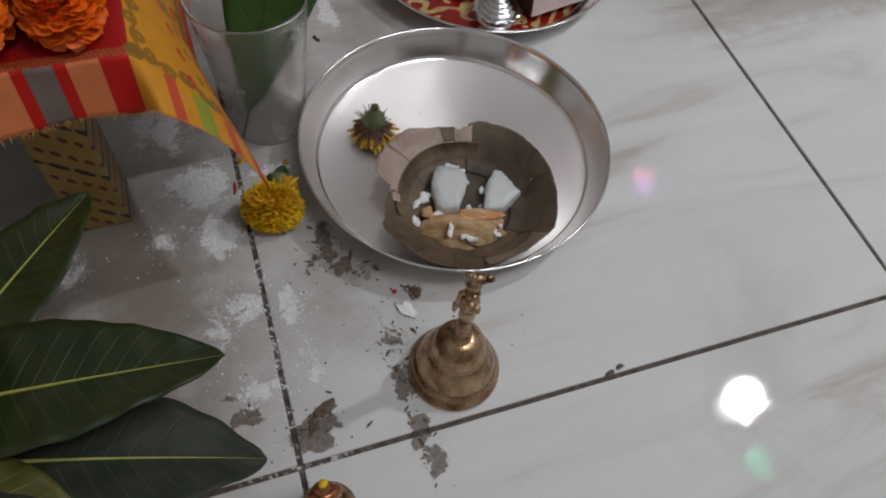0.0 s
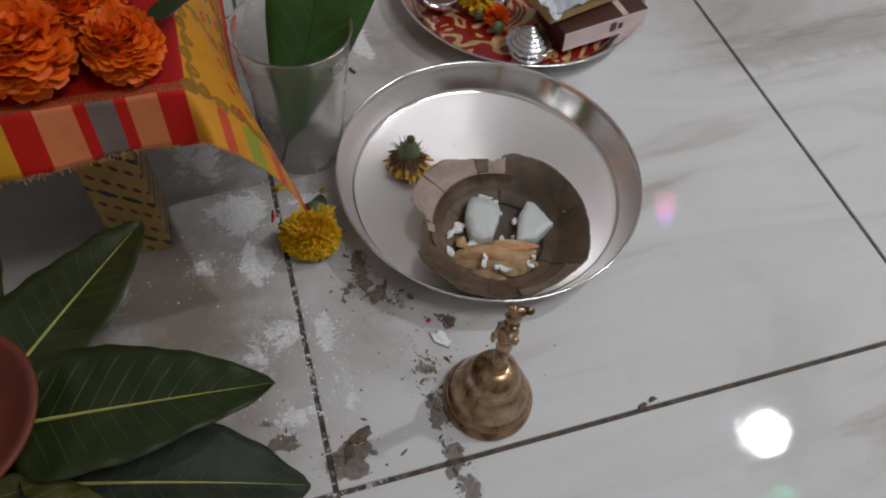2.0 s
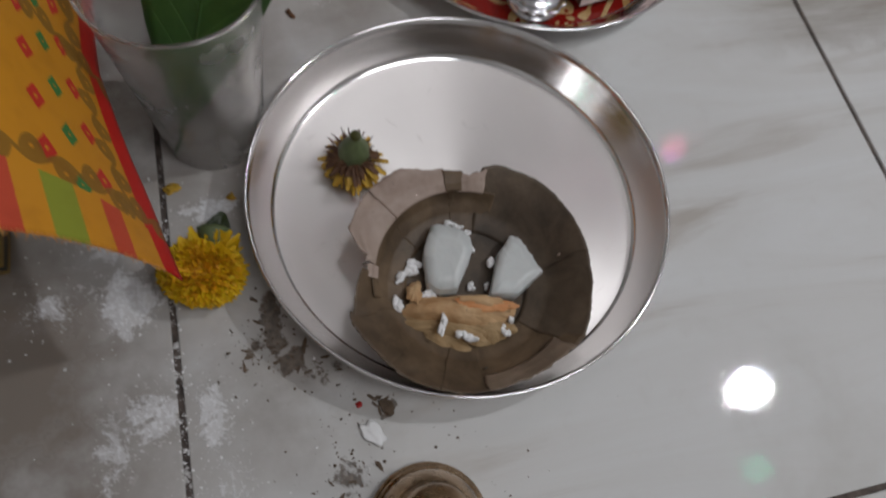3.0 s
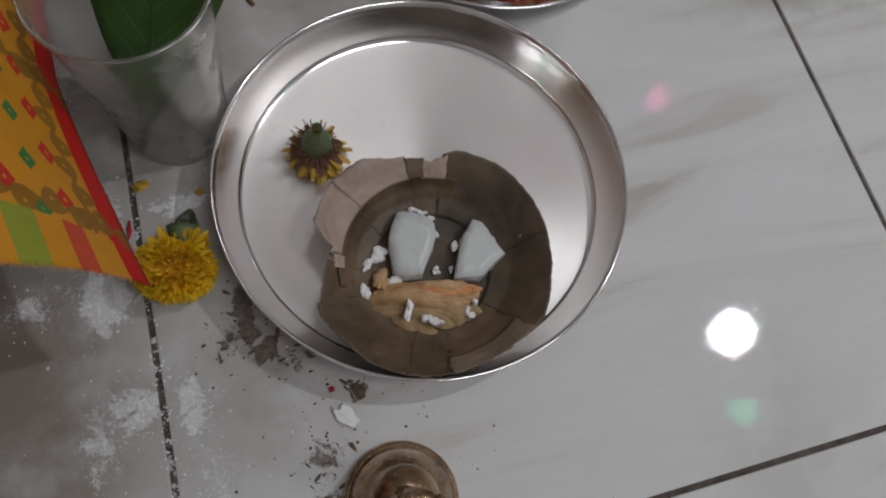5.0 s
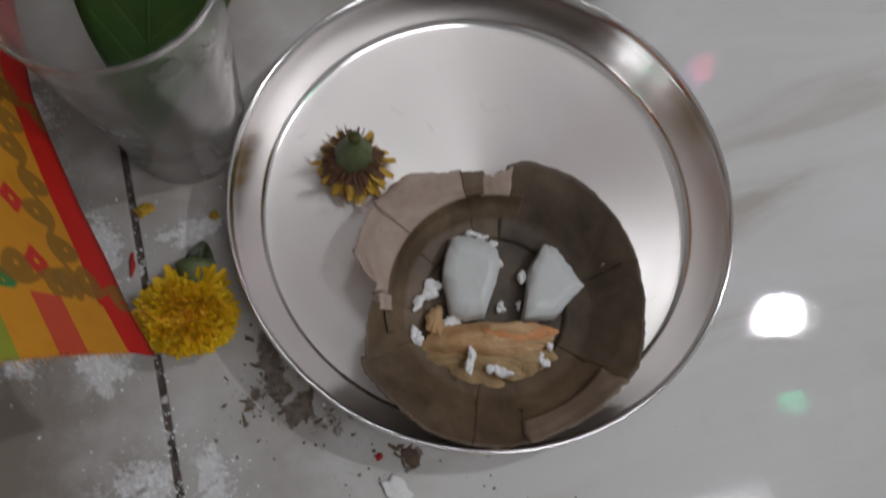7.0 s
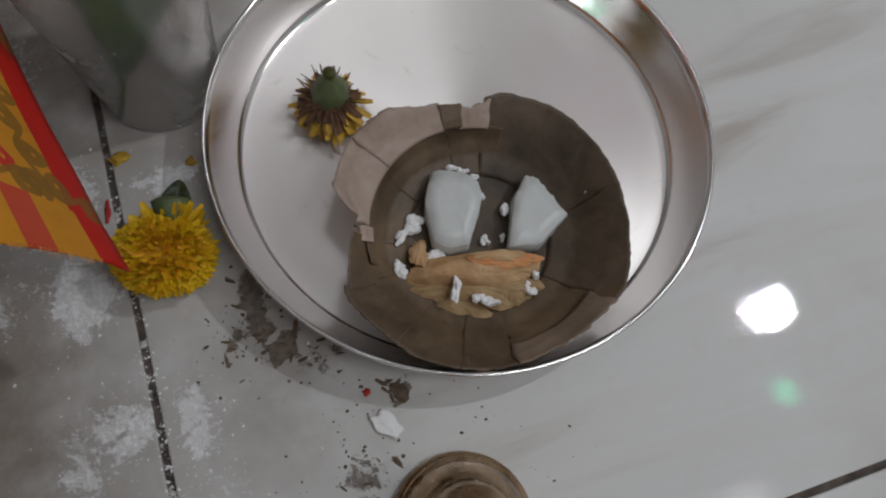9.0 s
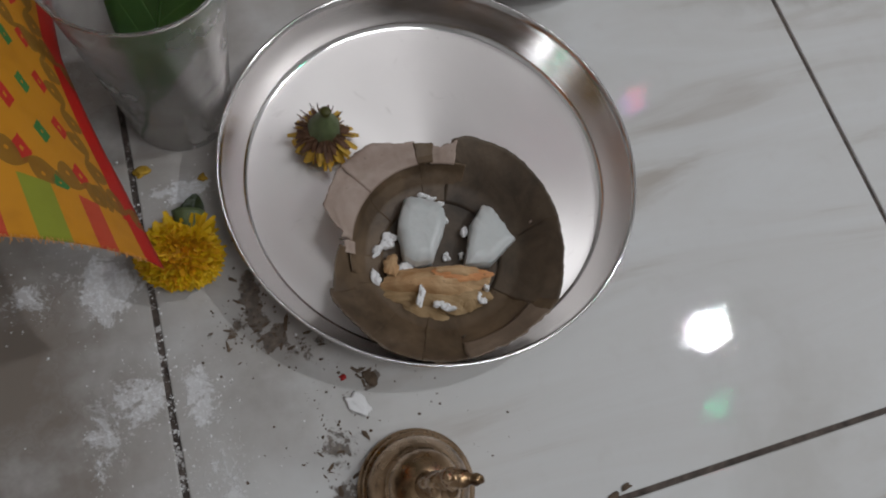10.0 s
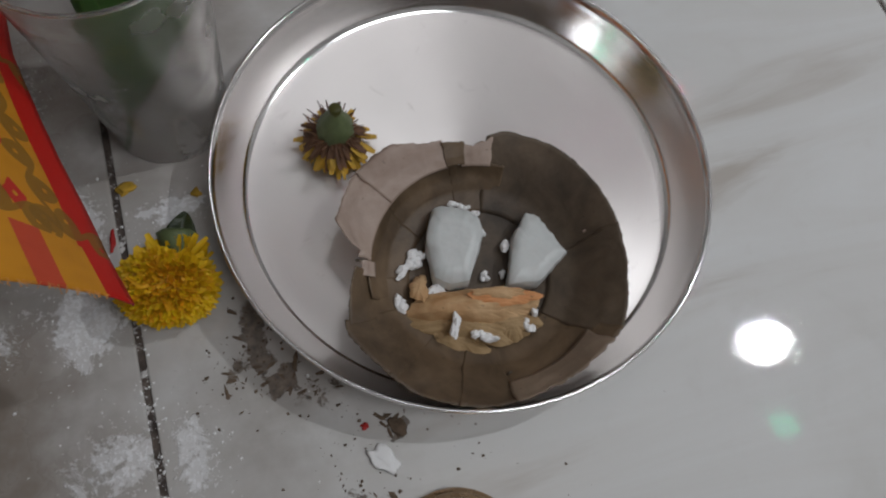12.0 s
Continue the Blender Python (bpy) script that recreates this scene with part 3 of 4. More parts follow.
shell("ceiling", 4.25, 4.25, 0.08, (0.225, 0.225, 2.7), CEILING, "plain white painted ceiling", "ceiling")

# the lamps whose gleams lie on the tiles and the steel
bulb_lamp = thing("hanging_lamp", LAMP + Vector((0, 0, 0.036)), "round white glowing bulb hung on a thin cord", "lamp")
part("bulb", lathe([(0, -0.024), (0.010, -0.0215), (0.017, -0.016), (0.0215, -0.008), (0.023, 0.0), (0.0215, 0.010), (0.017, 0.024), (0.014, 0.036), (0.013, 0.044)], 40), glow("bulb_glow", (0.93, 0.97, 1.0), 40.0), bulb_lamp)
part("socket", lathe([(0, 0.036), (0.014, 0.036), (0.015, 0.05), (0.013, 0.07), (0, 0.072)], 24), WOOD, bulb_lamp)
part("cord", tube([(0, 0, 0.07), (0, 0, 0.8), (0, 0, 2.619 - LAMP.z)], 0.0015, 6), WOOD, bulb_lamp)
tube_lamp = thing("tube_lamp", (TUBE.x, TUBE.y, TUBE.z), "broad white fluorescent lamp hung below the ceiling", "lamp")
part("housing", box(1.2, 0.56, 0.05, 0.005, (0, 0, 0.045)), WHITE_PAPER, tube_lamp)
part("hanger", tube([(-0.4, 0, 0.06), (-0.4, 0, 0.36)], 0.003), SILVER, tube_lamp)
part("hanger", tube([(0.4, 0, 0.06), (0.4, 0, 0.36)], 0.003), SILVER, tube_lamp)
square_lamp = thing("square_lamp", (SQUARE.x, SQUARE.y, SQUARE.z), "small white oblong lamp hung below the ceiling", "lamp")
part("housing", box(0.46, 0.30, 0.05, 0.005, (0, 0, 0.045)), WHITE_PAPER, square_lamp)
part("hanger", tube([(-0.15, 0, 0.06), (-0.15, 0, 0.36)], 0.003), SILVER, square_lamp)
part("hanger", tube([(0.15, 0, 0.06), (0.15, 0, 0.36)], 0.003), SILVER, square_lamp)
for name, colour, at in (("green", (0.02, 1.0, 0.45), (0.86, 0.012, 0.976)), ("red", (1.0, 0.12, 0.16), (0.80, 0.605, 0.735)), ("violet", (0.45, 0.2, 1.0), (0.889, 0.673, 0.889))):
    led = thing("fairy_light", at, "tiny " + name + " fairy light on a hanging wire", "fairy light", "string of fairy lights")
    part("led", rock(0.011, 1, 2, 0.0), glow(name + "_led_glow", colour, 26.0 if name == "green" else 20.0), led)
    part("wire", tube([(0, 0, 0.005), (0.004, 0, 0.5), (0, 0, 2.655 - at[2])], 0.0012, 6), SILVER, led)


# ---- steel plate with the leaf bowl ----
def plate_mesh(r_top, r_floor, height, lip=0.0014):
    """The side of a plate: a foot, an outer wall, a rolled lip, an inner wall and a rounded well with a groove."""
    n = 8
    outer = [(r_floor + 0.0014 + (r_top - r_floor - 0.0014) * i / n, 0.0075 + (height - 0.0075) * i / n) for i in range(n + 1)]
    prof = [(0, 0.0006), (r_floor - 0.006, 0.0006), (r_floor - 0.0022, 0.0018), (r_floor - 0.0002, 0.0042)] + outer
    prof += [(r_top + 0.0006, height + 0.0006), (r_top + 0.0003, height + 0.0013), (r_top - 0.0006, height + 0.0014), (r_top - lip, height + 0.0007)]
    prof += [(r - lip, z) for r, z in reversed(outer[1:-1])]
    prof += [(r_floor + 0.0002, 0.0080), (r_floor - 0.0005, 0.0066), (r_floor - 0.0016, 0.0056), (r_floor - 0.0026, 0.0051)]
    return prof


PLATE = Vector((0.1627, 0.2012, 0))
plate = thing("steel_plate", PLATE, "round stainless steel plate with straight low sides on the tiles", "plate")
prof = plate_mesh(0.1173, 0.1065, 0.0276)
part("side", lathe(prof, 160), STEEL_WALL, plate)
part("base", lathe([(0.1039, 0.0051), (0.1030, 0.0049), (0.1017, 0.0047), (0.098, 0.0046), (0.08, 0.0042), (0.05, 0.0038), (0.02, 0.0036), (0, 0.0036)], 128), STEEL, plate, "brushed steel plate floor")

# ---- bowl stitched from dry leaves ----
DONA = Vector((0.1555, 0.1515, 0.0036))
bowl = thing("leaf_bowl", DONA, "round brown bowl pressed from dry leaves, torn at the rim", "leaf bowl")


RIM_AT = (-180, -168, -148, -129, -105, -81, -56, -43, -24, -3, 23, 46, 63, 78, 95, 112, 130, 149, 160, 171, 180)
RIM_R = (0.0640, 0.0690, 0.0670, 0.0670, 0.0650, 0.0625, 0.0640, 0.0670, 0.0645, 0.0650, 0.0672, 0.0680, 0.0672, 0.0600, 0.0635, 0.0710, 0.0720, 0.0690, 0.0560, 0.0600, 0.0640)
CREASE = 0.0515


def leaf_panel(a0, a1, prof, seed, thick=0.00035, ragged=0.0009, steps=26, reach=1.0):
    """A pressed piece of dry leaf between two bearings, out to the torn rim."""
    def fn(u, v):
        deg = a0 + (a1 - a0) * u
        a = radians(deg)
        i = min(int(v * (len(prof) - 1)), len(prof) - 2)
        t = v * (len(prof) - 1) - i
        t = t * t * (3 - 2 * t) * 0.4 + t * 0.6
        r = prof[i][0] * (1 - t) + prof[i + 1][0] * t
        z = prof[i][1] * (1 - t) + prof[i + 1][1] * t
        if r > CREASE:
            edge = float(np.interp((deg + 180) % 360 - 180, RIM_AT, RIM_R)) * reach
            r = CREASE + (r - CREASE) / (0.066 - CREASE) * (edge - CREASE)
        q = Vector((math.cos(a) * 3 + seed, math.sin(a) * 3, v * 2))
        r += noise.noise(q * 1.6) * ragged * 0.6 * v + (noise.noise(q * 7) * ragged + noise.noise(q * 19) * ragged * 0.5 if v > 0.97 else 0)
        z += noise.noise(q * 1.1 + Vector((5, 1, 0))) * 0.0014 * v + noise.noise(q * 3.1 + Vector((1, 7, 0))) * 0.0007 * v
        side = 0.6 * noise.noise(Vector((r * 160, seed, a0)))
        a += radians(side if 0.03 < u < 0.97 else side * 2.2)
        return Vector((r * math.cos(a), r * math.sin(a), z))
    return sheet(fn, steps, (len(prof) - 1) * 4, thick)


part("bottom", lathe([(0, 0.0005), (0.02, 0.0006), (0.034, 0.001), (0.044, 0.0042)], 48, lambda a, j: 1 + 0.02 * math.sin(3 * a + j)), DRY_DARK, bowl)
UNDER = [(0.033, 0.0012), (0.043, 0.0040), (0.0490, 0.0095), (0.0525, 0.0158)]
SLOPE = [(0.033, 0.0014), (0.044, 0.0052), (0.0515, 0.0118), (0.0585, 0.0182), (0.0660, 0.0242)]


def raised(prof, dz, dr=0.0):
    return [(r + dr, z + dz) for r, z in prof]


for a0, a1, p, m, seed, reach in (
    (60, 90, raised(UNDER, 0.0002), DRY, 1, 1.0), (86, 136, UNDER, DRY, 2, 1.0), (130, 182, raised(UNDER, 0.0003), DRY, 9, 1.0),
    (-6, 71, SLOPE, DRY_DARK, 3, 1.0), (-49, 1, raised(SLOPE, 0.0006), DRY_DARK, 4, 1.0),
    (-99, -44, raised(SLOPE, 0.0002), DRY, 5, 1.0), (-118, -96, raised(SLOPE, 0.0007), DRY, 6, 1.0), (-146, -115, raised(SLOPE, 0.0002), DRY, 7, 1.0),
    (-171, -142, raised(SLOPE, 0.0008), DRY, 8, 1.0), (168, 192, raised(SLOPE, 0.0001), DRY, 10, 0.97),
):
    part("leaf_piece", leaf_panel(a0, a1, p, seed, reach=reach), m, bowl)
FLAP = [(0.0508, 0.0172), (0.0560, 0.0200), (0.0610, 0.0214), (0.0660, 0.0222)]
part("rim_flap", leaf_panel(91, 129, FLAP, 11, ragged=0.0012), DRY_PALE, bowl, "pale turned-out leaf edge")
part("rim_flap", leaf_panel(127, 163, raised(FLAP, -0.0004), 12, ragged=0.0012), DRY_PALE, bowl, "pale turned-out leaf edge")
part("rim_flap", leaf_panel(82, 92, raised(FLAP, 0.0006), 16, ragged=0.0008, reach=0.985), DRY, bowl, "brown turned-out leaf edge")
part("rim_flap", leaf_panel(68, 83.5, [(0.0505, 0.0164), (0.0580, 0.0196), (0.0660, 0.0228)], 13, ragged=0.0016, reach=0.97), DRY_PALE, bowl, "pale turned-out leaf edge")
part("rim_flap", leaf_panel(-97, -50, [(0.0545, 0.0168), (0.0600, 0.0212), (0.0662, 0.0262)], 14, ragged=0.0012), DRY_MID, bowl, "paler turned-up leaf edge")
part("rim_flap", leaf_panel(163, 171, [(0.0490, 0.0150), (0.0540, 0.0178), (0.0600, 0.0190)], 15, ragged=0.0016), DRY_PALE, bowl, "pale torn leaf scrap")
for k0, k1, x, y, z, m in ((0.0022, 0.0008, 0.0520, 0.0040, 0.0128, DRY_PALE), (0.0008, 0.0030, 0.0585, -0.0120, 0.0186, DRY_PALE), (0.0026, 0.0010, -0.0050, -0.0500, 0.0112, DRY_DARK), (-0.0030, 0.0016, -0.0520, 0.0150, 0.0168, DRY_DARK)):
    part("stitch", tube([(x, y, z), (x + k0 * 0.5, y + k1 * 0.6, z + 0.0011), (x + k0, y + k1, z + 0.0008)], 0.0006, 6), m, bowl)

# ---- what lies in the bowl ----
Z0 = 0.0045
block = part("camphor_block", chunk([(0.1330, 0.1530), (0.1390, 0.1476), (0.1482, 0.1470), (0.1545, 0.1565), (0.1622, 0.1680), (0.1634, 0.1765), (0.1575, 0.1828), (0.1514, 0.1868), (0.1432, 0.1880), (0.1380, 0.1795), (0.1340, 0.1694)], 0.0100, (0.0, -0.0004), 3, 0.0005, 0.955), CRYSTAL, m=Matrix.Translation((0, 0, Z0)))
tagged(block, "white waxy oblong camphor block in the leaf bowl", "camphor", "camphor blocks")
block = part("camphor_block", chunk([(0.1645, 0.1405), (0.1800, 0.1378), (0.1893, 0.1432), (0.1972, 0.1488), (0.1942, 0.1588), (0.1902, 0.1692), (0.1851, 0.1730), (0.1800, 0.1680), (0.1758, 0.1643), (0.1705, 0.1530)], 0.0105, (0.0, 0.0), 8, 0.0006, 0.94), CRYSTAL, m=Matrix.Translation((0, 0, Z0)))
tagged(block, "white waxy wedge of camphor in the leaf bowl", "camphor", "camphor blocks")


def crumb_mesh(sx, sy, sz, seed):
    """A crumb of several grains pressed together."""
    rnd = random.Random(seed)
    bm = bmesh.new()
    for n in range(9):
        x, y = rnd.uniform(-0.8, 0.8) * sx, rnd.uniform(-0.8, 0.8) * sy
        k = rnd.uniform(0.35, 0.75)
        grain = rock(1.0, seed * 3 + n, 2, 0.34, (max(0.0009, sx * k), max(0.0009, sy * k), sz * rnd.uniform(0.6, 1.0)))
        tmp = bpy.data.meshes.new("grain")
        bmesh.ops.translate(grain, vec=(x, y, 0), verts=grain.verts)
        grain.to_mesh(tmp)
        grain.free()
        bm.from_mesh(tmp)
        bpy.data.meshes.remove(tmp)
    return bm


for x, y, z, sx, sy, turn, seed in ((0.1300, 0.1685, 0.0030, 0.0040, 0.0032, 20, 1), (0.1215, 0.1620, 0.0042, 0.0052, 0.0024, 22, 2), (0.1258, 0.1650, 0.0030, 0.0040, 0.0030, 10, 15), (0.1153, 0.1473, 0.0048, 0.0030, 0.0040, 20, 3), (0.1335, 0.1494, 0.0040, 0.0042, 0.0034, 0, 4),
                                    (0.1353, 0.1289, 0.0115, 0.0019, 0.0062, -22, 5), (0.1449, 0.1229, 0.0080, 0.0030, 0.0022, -12, 6), (0.1498, 0.1200, 0.0078, 0.0044, 0.0020, -15, 16), (0.1685, 0.1212, 0.0060, 0.0022, 0.0036, 10, 7), (0.1740, 0.1262, 0.0060, 0.0016, 0.0022, 10, 8), (0.1720, 0.1612, 0.0040, 0.0020, 0.0038, -22, 9),
                                    (0.1578, 0.1503, 0.0012, 0.0020, 0.0024, 0, 10), (0.1666, 0.1487, 0.0010, 0.0012, 0.0020, 0, 11), (0.1575, 0.1835, 0.0085, 0.0030, 0.0016, -30, 12), (0.1618, 0.1795, 0.0080, 0.0022, 0.0016, -40, 13), (0.1530, 0.1868, 0.0085, 0.0026, 0.0012, -20, 14), (0.1628, 0.1700, 0.0050, 0.0012, 0.0016, -20, 17)):
    ob = part("camphor_crumb", crumb_mesh(sx * 0.85, sy * 0.85, 0.0019, seed), CRUMB, m=pose(x, y, Z0 + z, 0, 0, turn))
    weld = ob.modifiers.new("weld", "REMESH")
    weld.mode, weld.voxel_size = "VOXEL", 0.00032
    tagged(ob, "small white camphor crumb in the leaf bowl", "crumb", "camphor crumbs")

peel = thing("dried_peel", (0.1475, 0.1345, Z0), "folded tan papery dried peel in the leaf bowl", "dried peel")


def peel_sheet(rx, ry, lift, seed, dome=0.005, ridge=0.0026, ragged=0.30):
    """A ragged, rumpled scrap with creases along its length."""
    def fn(u, v):
        a = 2 * math.pi * u
        c = Vector((math.cos(a), math.sin(a), 0))
        r = v * (1 + ragged * noise.noise(c * 1.4 + Vector((seed * 5, 0, 0))) + ragged * 0.35 * noise.noise(c * 4.5 + Vector((0, seed * 3, 0))) + ragged * 0.2 * noise.noise(c * 13 + Vector((seed, 0, 3))))
        x, y = rx * r * c.x, ry * r * c.y
        q = Vector((x * 45 + seed * 3, y * 130, seed))
        fold = 1 - abs(noise.noise(q)) * 2
        z = lift + dome * (1 - v ** 2.6) + fold * ridge * 0.5 + noise.noise(q * 2.6) * ridge * 0.35 + noise.noise(q * 7) * ridge * 0.16
        return Vector((x, y, max(z, 0.0003)))
    return sheet(fn, 84, 20, 0.00035)


ALONG = -14.5
part("fold", peel_sheet(0.0290, 0.0088, 0.0040, 1, 0.0085, 0.0022, 0.16), PAPER, peel, smooth=False, m=pose(0.0005, 0.0015, 0, 3, 0, ALONG))
part("fold", peel_sheet(0.0165, 0.0042, 0.0118, 4, 0.0016, 0.0022, 0.28), PEEL_INNER, peel, "orange inner fold", smooth=False, m=pose(0.0115, 0.0010, 0, 0, 3, ALONG + 2))
part("fold", peel_sheet(0.0130, 0.0024, 0.0136, 7, 0.0012, 0.0016, 0.3), PAPER, peel, smooth=False, m=pose(0.0105, 0.0030, 0, 0, 3, ALONG))
part("fold", peel_sheet(0.0240, 0.0090, 0.0024, 2, 0.0045, 0.0018, 0.4), PAPER_OLD, peel, smooth=False, m=pose(-0.0020, -0.0062, 0, -4, 0, ALONG - 8))
part("fold", peel_sheet(0.0200, 0.0062, 0.0016, 3, 0.0016, 0.0012, 0.6), PAPER_OLD, peel, smooth=False, m=pose(-0.0115, -0.0090, 0, 0, 0, ALONG - 26))
part("fold", peel_sheet(0.0130, 0.0050, 0.0030, 8, 0.0012, 0.0012, 0.7), PAPER_OLD, peel, smooth=False, m=pose(-0.0190, -0.0005, 0, 0, 0, ALONG - 20))
part("fold", peel_sheet(0.0120, 0.0080, 0.0024, 6, 0.0040, 0.0018, 0.4), PAPER_OLD, peel, smooth=False, m=pose(0.0140, -0.0095, 0, 0, 0, ALONG + 8))
part("fold", peel_sheet(0.0080, 0.0042, 0.0060, 5, 0.0025, 0.0016, 0.4), PAPER, peel, smooth=False, m=pose(-0.0230, 0.0135, 0, 0, 25, 70))


# ---- flowers ----
def petal_mesh(bm, base, along, up, length, width, curl, seed, tips=False):
    """One petal: a cupped strip, wavy at its tip."""
    side = along.cross(up).normalized()
    rows = []
    for i in range(4):
        t = i / 3
        w = width * (0.45, 0.9, 1.0, 0.62)[i]
        c = base + along * length * t + up * curl * length * t * t
        row = []
        for j in (-1, 0, 1):
            k = noise.noise(Vector((seed * 1.7, i, j * 2.1))) * 0.25
            row.append(bm.verts.new(c + side * w * 0.5 * j + up * (abs(j) * w * 0.18 + k * w * (0.6 if i == 3 else 0.2))))
        rows.append(row)
    for a, b in zip(rows, rows[1:]):
        for j in range(2):
            bm.faces.new((a[j], a[j + 1], b[j + 1], b[j]))


def pompon(radius, height, count, length, width, seed, low=-0.35, spread=0.5):
    """A ball of petals, as on a marigold."""
    bm = bmesh.new()
    rnd = random.Random(seed)
    for n in range(count):
        z = low + (1 - low) * (n + 0.5) / count
        a = n * 2.39996 + rnd.uniform(-0.3, 0.3)
        s = math.sqrt(max(0.0, 1 - z * z))
        d = Vector((s * math.cos(a), s * math.sin(a), z)).normalized()
        base = Vector((d.x * radius * 0.45, d.y * radius * 0.45, d.z * height * 0.45))
        out = (d + Vector((rnd.uniform(-1, 1), rnd.uniform(-1, 1), rnd.uniform(-1, 1))) * spread).normalized()
        ref = Vector((0, 0, 1)) if abs(out.z) < 0.85 else Vector((math.cos(a), math.sin(a), 0))
        up = (ref - out * ref.dot(out)).normalized()
        petal_mesh(bm, base, out, up, length * rnd.uniform(0.75, 1.15), width * rnd.uniform(0.7, 1.2), rnd.uniform(-0.3, 0.35), n + seed)
    return bm


def leaf_mesh(length, width, droop=0.0, fold=0.15, wave=0.05, seed=0, sharp=1.0, belly=0.75):
    """A lance-shaped blade along +x from its stalk."""
    def half(u):
        return width * 0.5 * (math.sin(math.pi * min(1, u ** belly)) ** 0.64) * (1 - 0.12 * u * sharp) + 0.0003

    def fn(u, v):
        s = v * 2 - 1
        w = half(u)
        y = s * w * (1 + 0.05 * noise.noise(Vector((u * 5, s, seed))))
        z = -droop * length * u * u + fold * abs(s) * w + wave * width * noise.noise(Vector((u * 3.5, s * 1.2, seed * 2.2))) * abs(s) + 0.012 * width * math.sin(u * 40) * abs(s)
        return Vector((u * length, y, z))
    return sheet(fn, 36, 10, 0.0004, lambda a, b: (a, b * 2 - 1))


def rib_mesh(length, droop, r0, seed=0):
    pts = [(length * t / 12, 0, -droop * length * (t / 12) ** 2 + 0.0003) for t in range(-1, 13)]
    return tube(pts, [r0 * (1 - 0.075 * i) for i in range(len(pts))], 6)


def leaf_thing(base, tip, up, width, label, mat=LEAF, droop=0.0, fold=0.15, seed=0, rib=RIB, rib_r=0.0011, group="leaves on the water pot", wave=0.05, belly=0.75):
    base, tip = Vector(base), Vector(tip)
    length = (tip - base).length / math.sqrt(1 + droop * droop)
    x = (tip - base).normalized()
    z = (Vector(up) - x * Vector(up).dot(x)).normalized()
    if droop:
        turn = Matrix.Rotation(-math.atan(droop), 4, x.cross(z).normalized() * -1)
        x, z = (turn @ x), (turn @ z)
    y = z.cross(x)
    m = Matrix((x, y, z)).transposed().to_4x4()
    m.translation = base
    ob = thing("mango_leaf", m, label, "leaf", group)
    part("blade", leaf_mesh(length, width, droop, fold, wave, seed, belly=belly), mat, ob)
    part("midrib", rib_mesh(length, droop, rib_r, seed), rib, ob)
    return ob


def petal_spray(count, seed, length, width, lo, hi, lift, base):
    """Loose long petals spread over a range of bearings."""
    bm = bmesh.new()
    rnd = random.Random(seed)
    for n in range(count):
        a = radians(rnd.uniform(lo, hi))
        d = Vector((math.cos(a), math.sin(a), rnd.uniform(*lift))).normalized()
        up = Vector((0, 0, 1)) - d * d.z
        petal_mesh(bm, Vector((math.cos(a) * base[0], math.sin(a) * base[1], rnd.uniform(-0.004, 0.007))), d, up.normalized(), length * rnd.uniform(0.6, 1.25), width * rnd.uniform(0.6, 1.3), rnd.uniform(-0.3, 0.5), n + seed)
    return bm


flower = thing("yellow_flower", (0.0192, 0.1800, 0), "bright yellow marigold flower head lying on the tiles", "flower")
MID = pose(0, 0, 0.0150, 14, 0, -14) @ Matrix.Diagonal((1.0, 0.80, 0.95, 1))
tagged(part("petals", pompon(0.0350, 0.026, 1700, 0.0074, 0.0022, 5, -0.6, 1.0), YELLOW, flower, m=MID), kind="stuff")
tagged(part("inner_petals", pompon(0.026, 0.027, 300, 0.0100, 0.0026, 9, -0.1, 0.9), YELLOW_DEEP, flower, m=MID), kind="stuff")
tagged(part("outer_petals", petal_spray(95, 12, 0.0098, 0.0030, 25, 160, (0.0, 1.2), (0.0115, 0.0085)), YELLOW, flower, m=Matrix.Translation((0.002, 0.003, 0.0150))), kind="stuff")
part("heart", rock(0.0175, 3, 3, 0.10, (1, 0.84, 0.82)), YELLOW_DEEP, flower, m=Matrix.Translation((0, 0, 0.0150)))
part("calyx", lathe([(0, 0), (0.004, 0.0), (0.007, 0.006), (0.009, 0.012), (0.006, 0.014), (0, 0.014)], 16), STALK, flower, m=pose(0.006, 0.010, 0.017, -72, 0, -15))
part("leaflet", leaf_mesh(0.020, 0.014, 0.1, 0.3, 0.15, 3), LEAF, flower, "dark green sepal", m=pose(0.006, 0.012, 0.018, 20, -18, 62))

bud = thing("withered_marigold", (0.1072, 0.2350, 0.0035), "withered marigold head with green calyx standing in the steel plate", "flower")
part("calyx", lathe([(0, 0.031), (0.0026, 0.031), (0.003, 0.0295), (0.0032, 0.0275), (0.0062, 0.0240), (0.0086, 0.019), (0.0094, 0.0135), (0.007, 0.008), (0, 0.007)], 24, lambda a, j: 1 + 0.05 * math.sin(8 * a)), STALK, bud, m=pose(0, 0, 0, -6, 4, 0))


def skirt(count, r0, z0, length, width, seed, drop=(0.3, 1.0)):
    bm = bmesh.new()
    rnd = random.Random(seed)
    for n in range(count):
        a = 2 * math.pi * n / count + rnd.uniform(-0.2, 0.2)
        d = Vector((math.cos(a), math.sin(a), -rnd.uniform(*drop))).normalized()
        side = Vector((-math.sin(a), math.cos(a), 0))
        up = side.cross(d).normalized() * -1
        petal_mesh(bm, Vector((math.cos(a) * r0, math.sin(a) * r0, z0 + rnd.uniform(-0.002, 0.002))), d, up, min(length * rnd.uniform(0.45, 1.2), z0 / max(0.2, -d.z) * 0.95), width * rnd.uniform(0.6, 1.2), rnd.uniform(-0.15, 0.3), n + seed)
    return bm


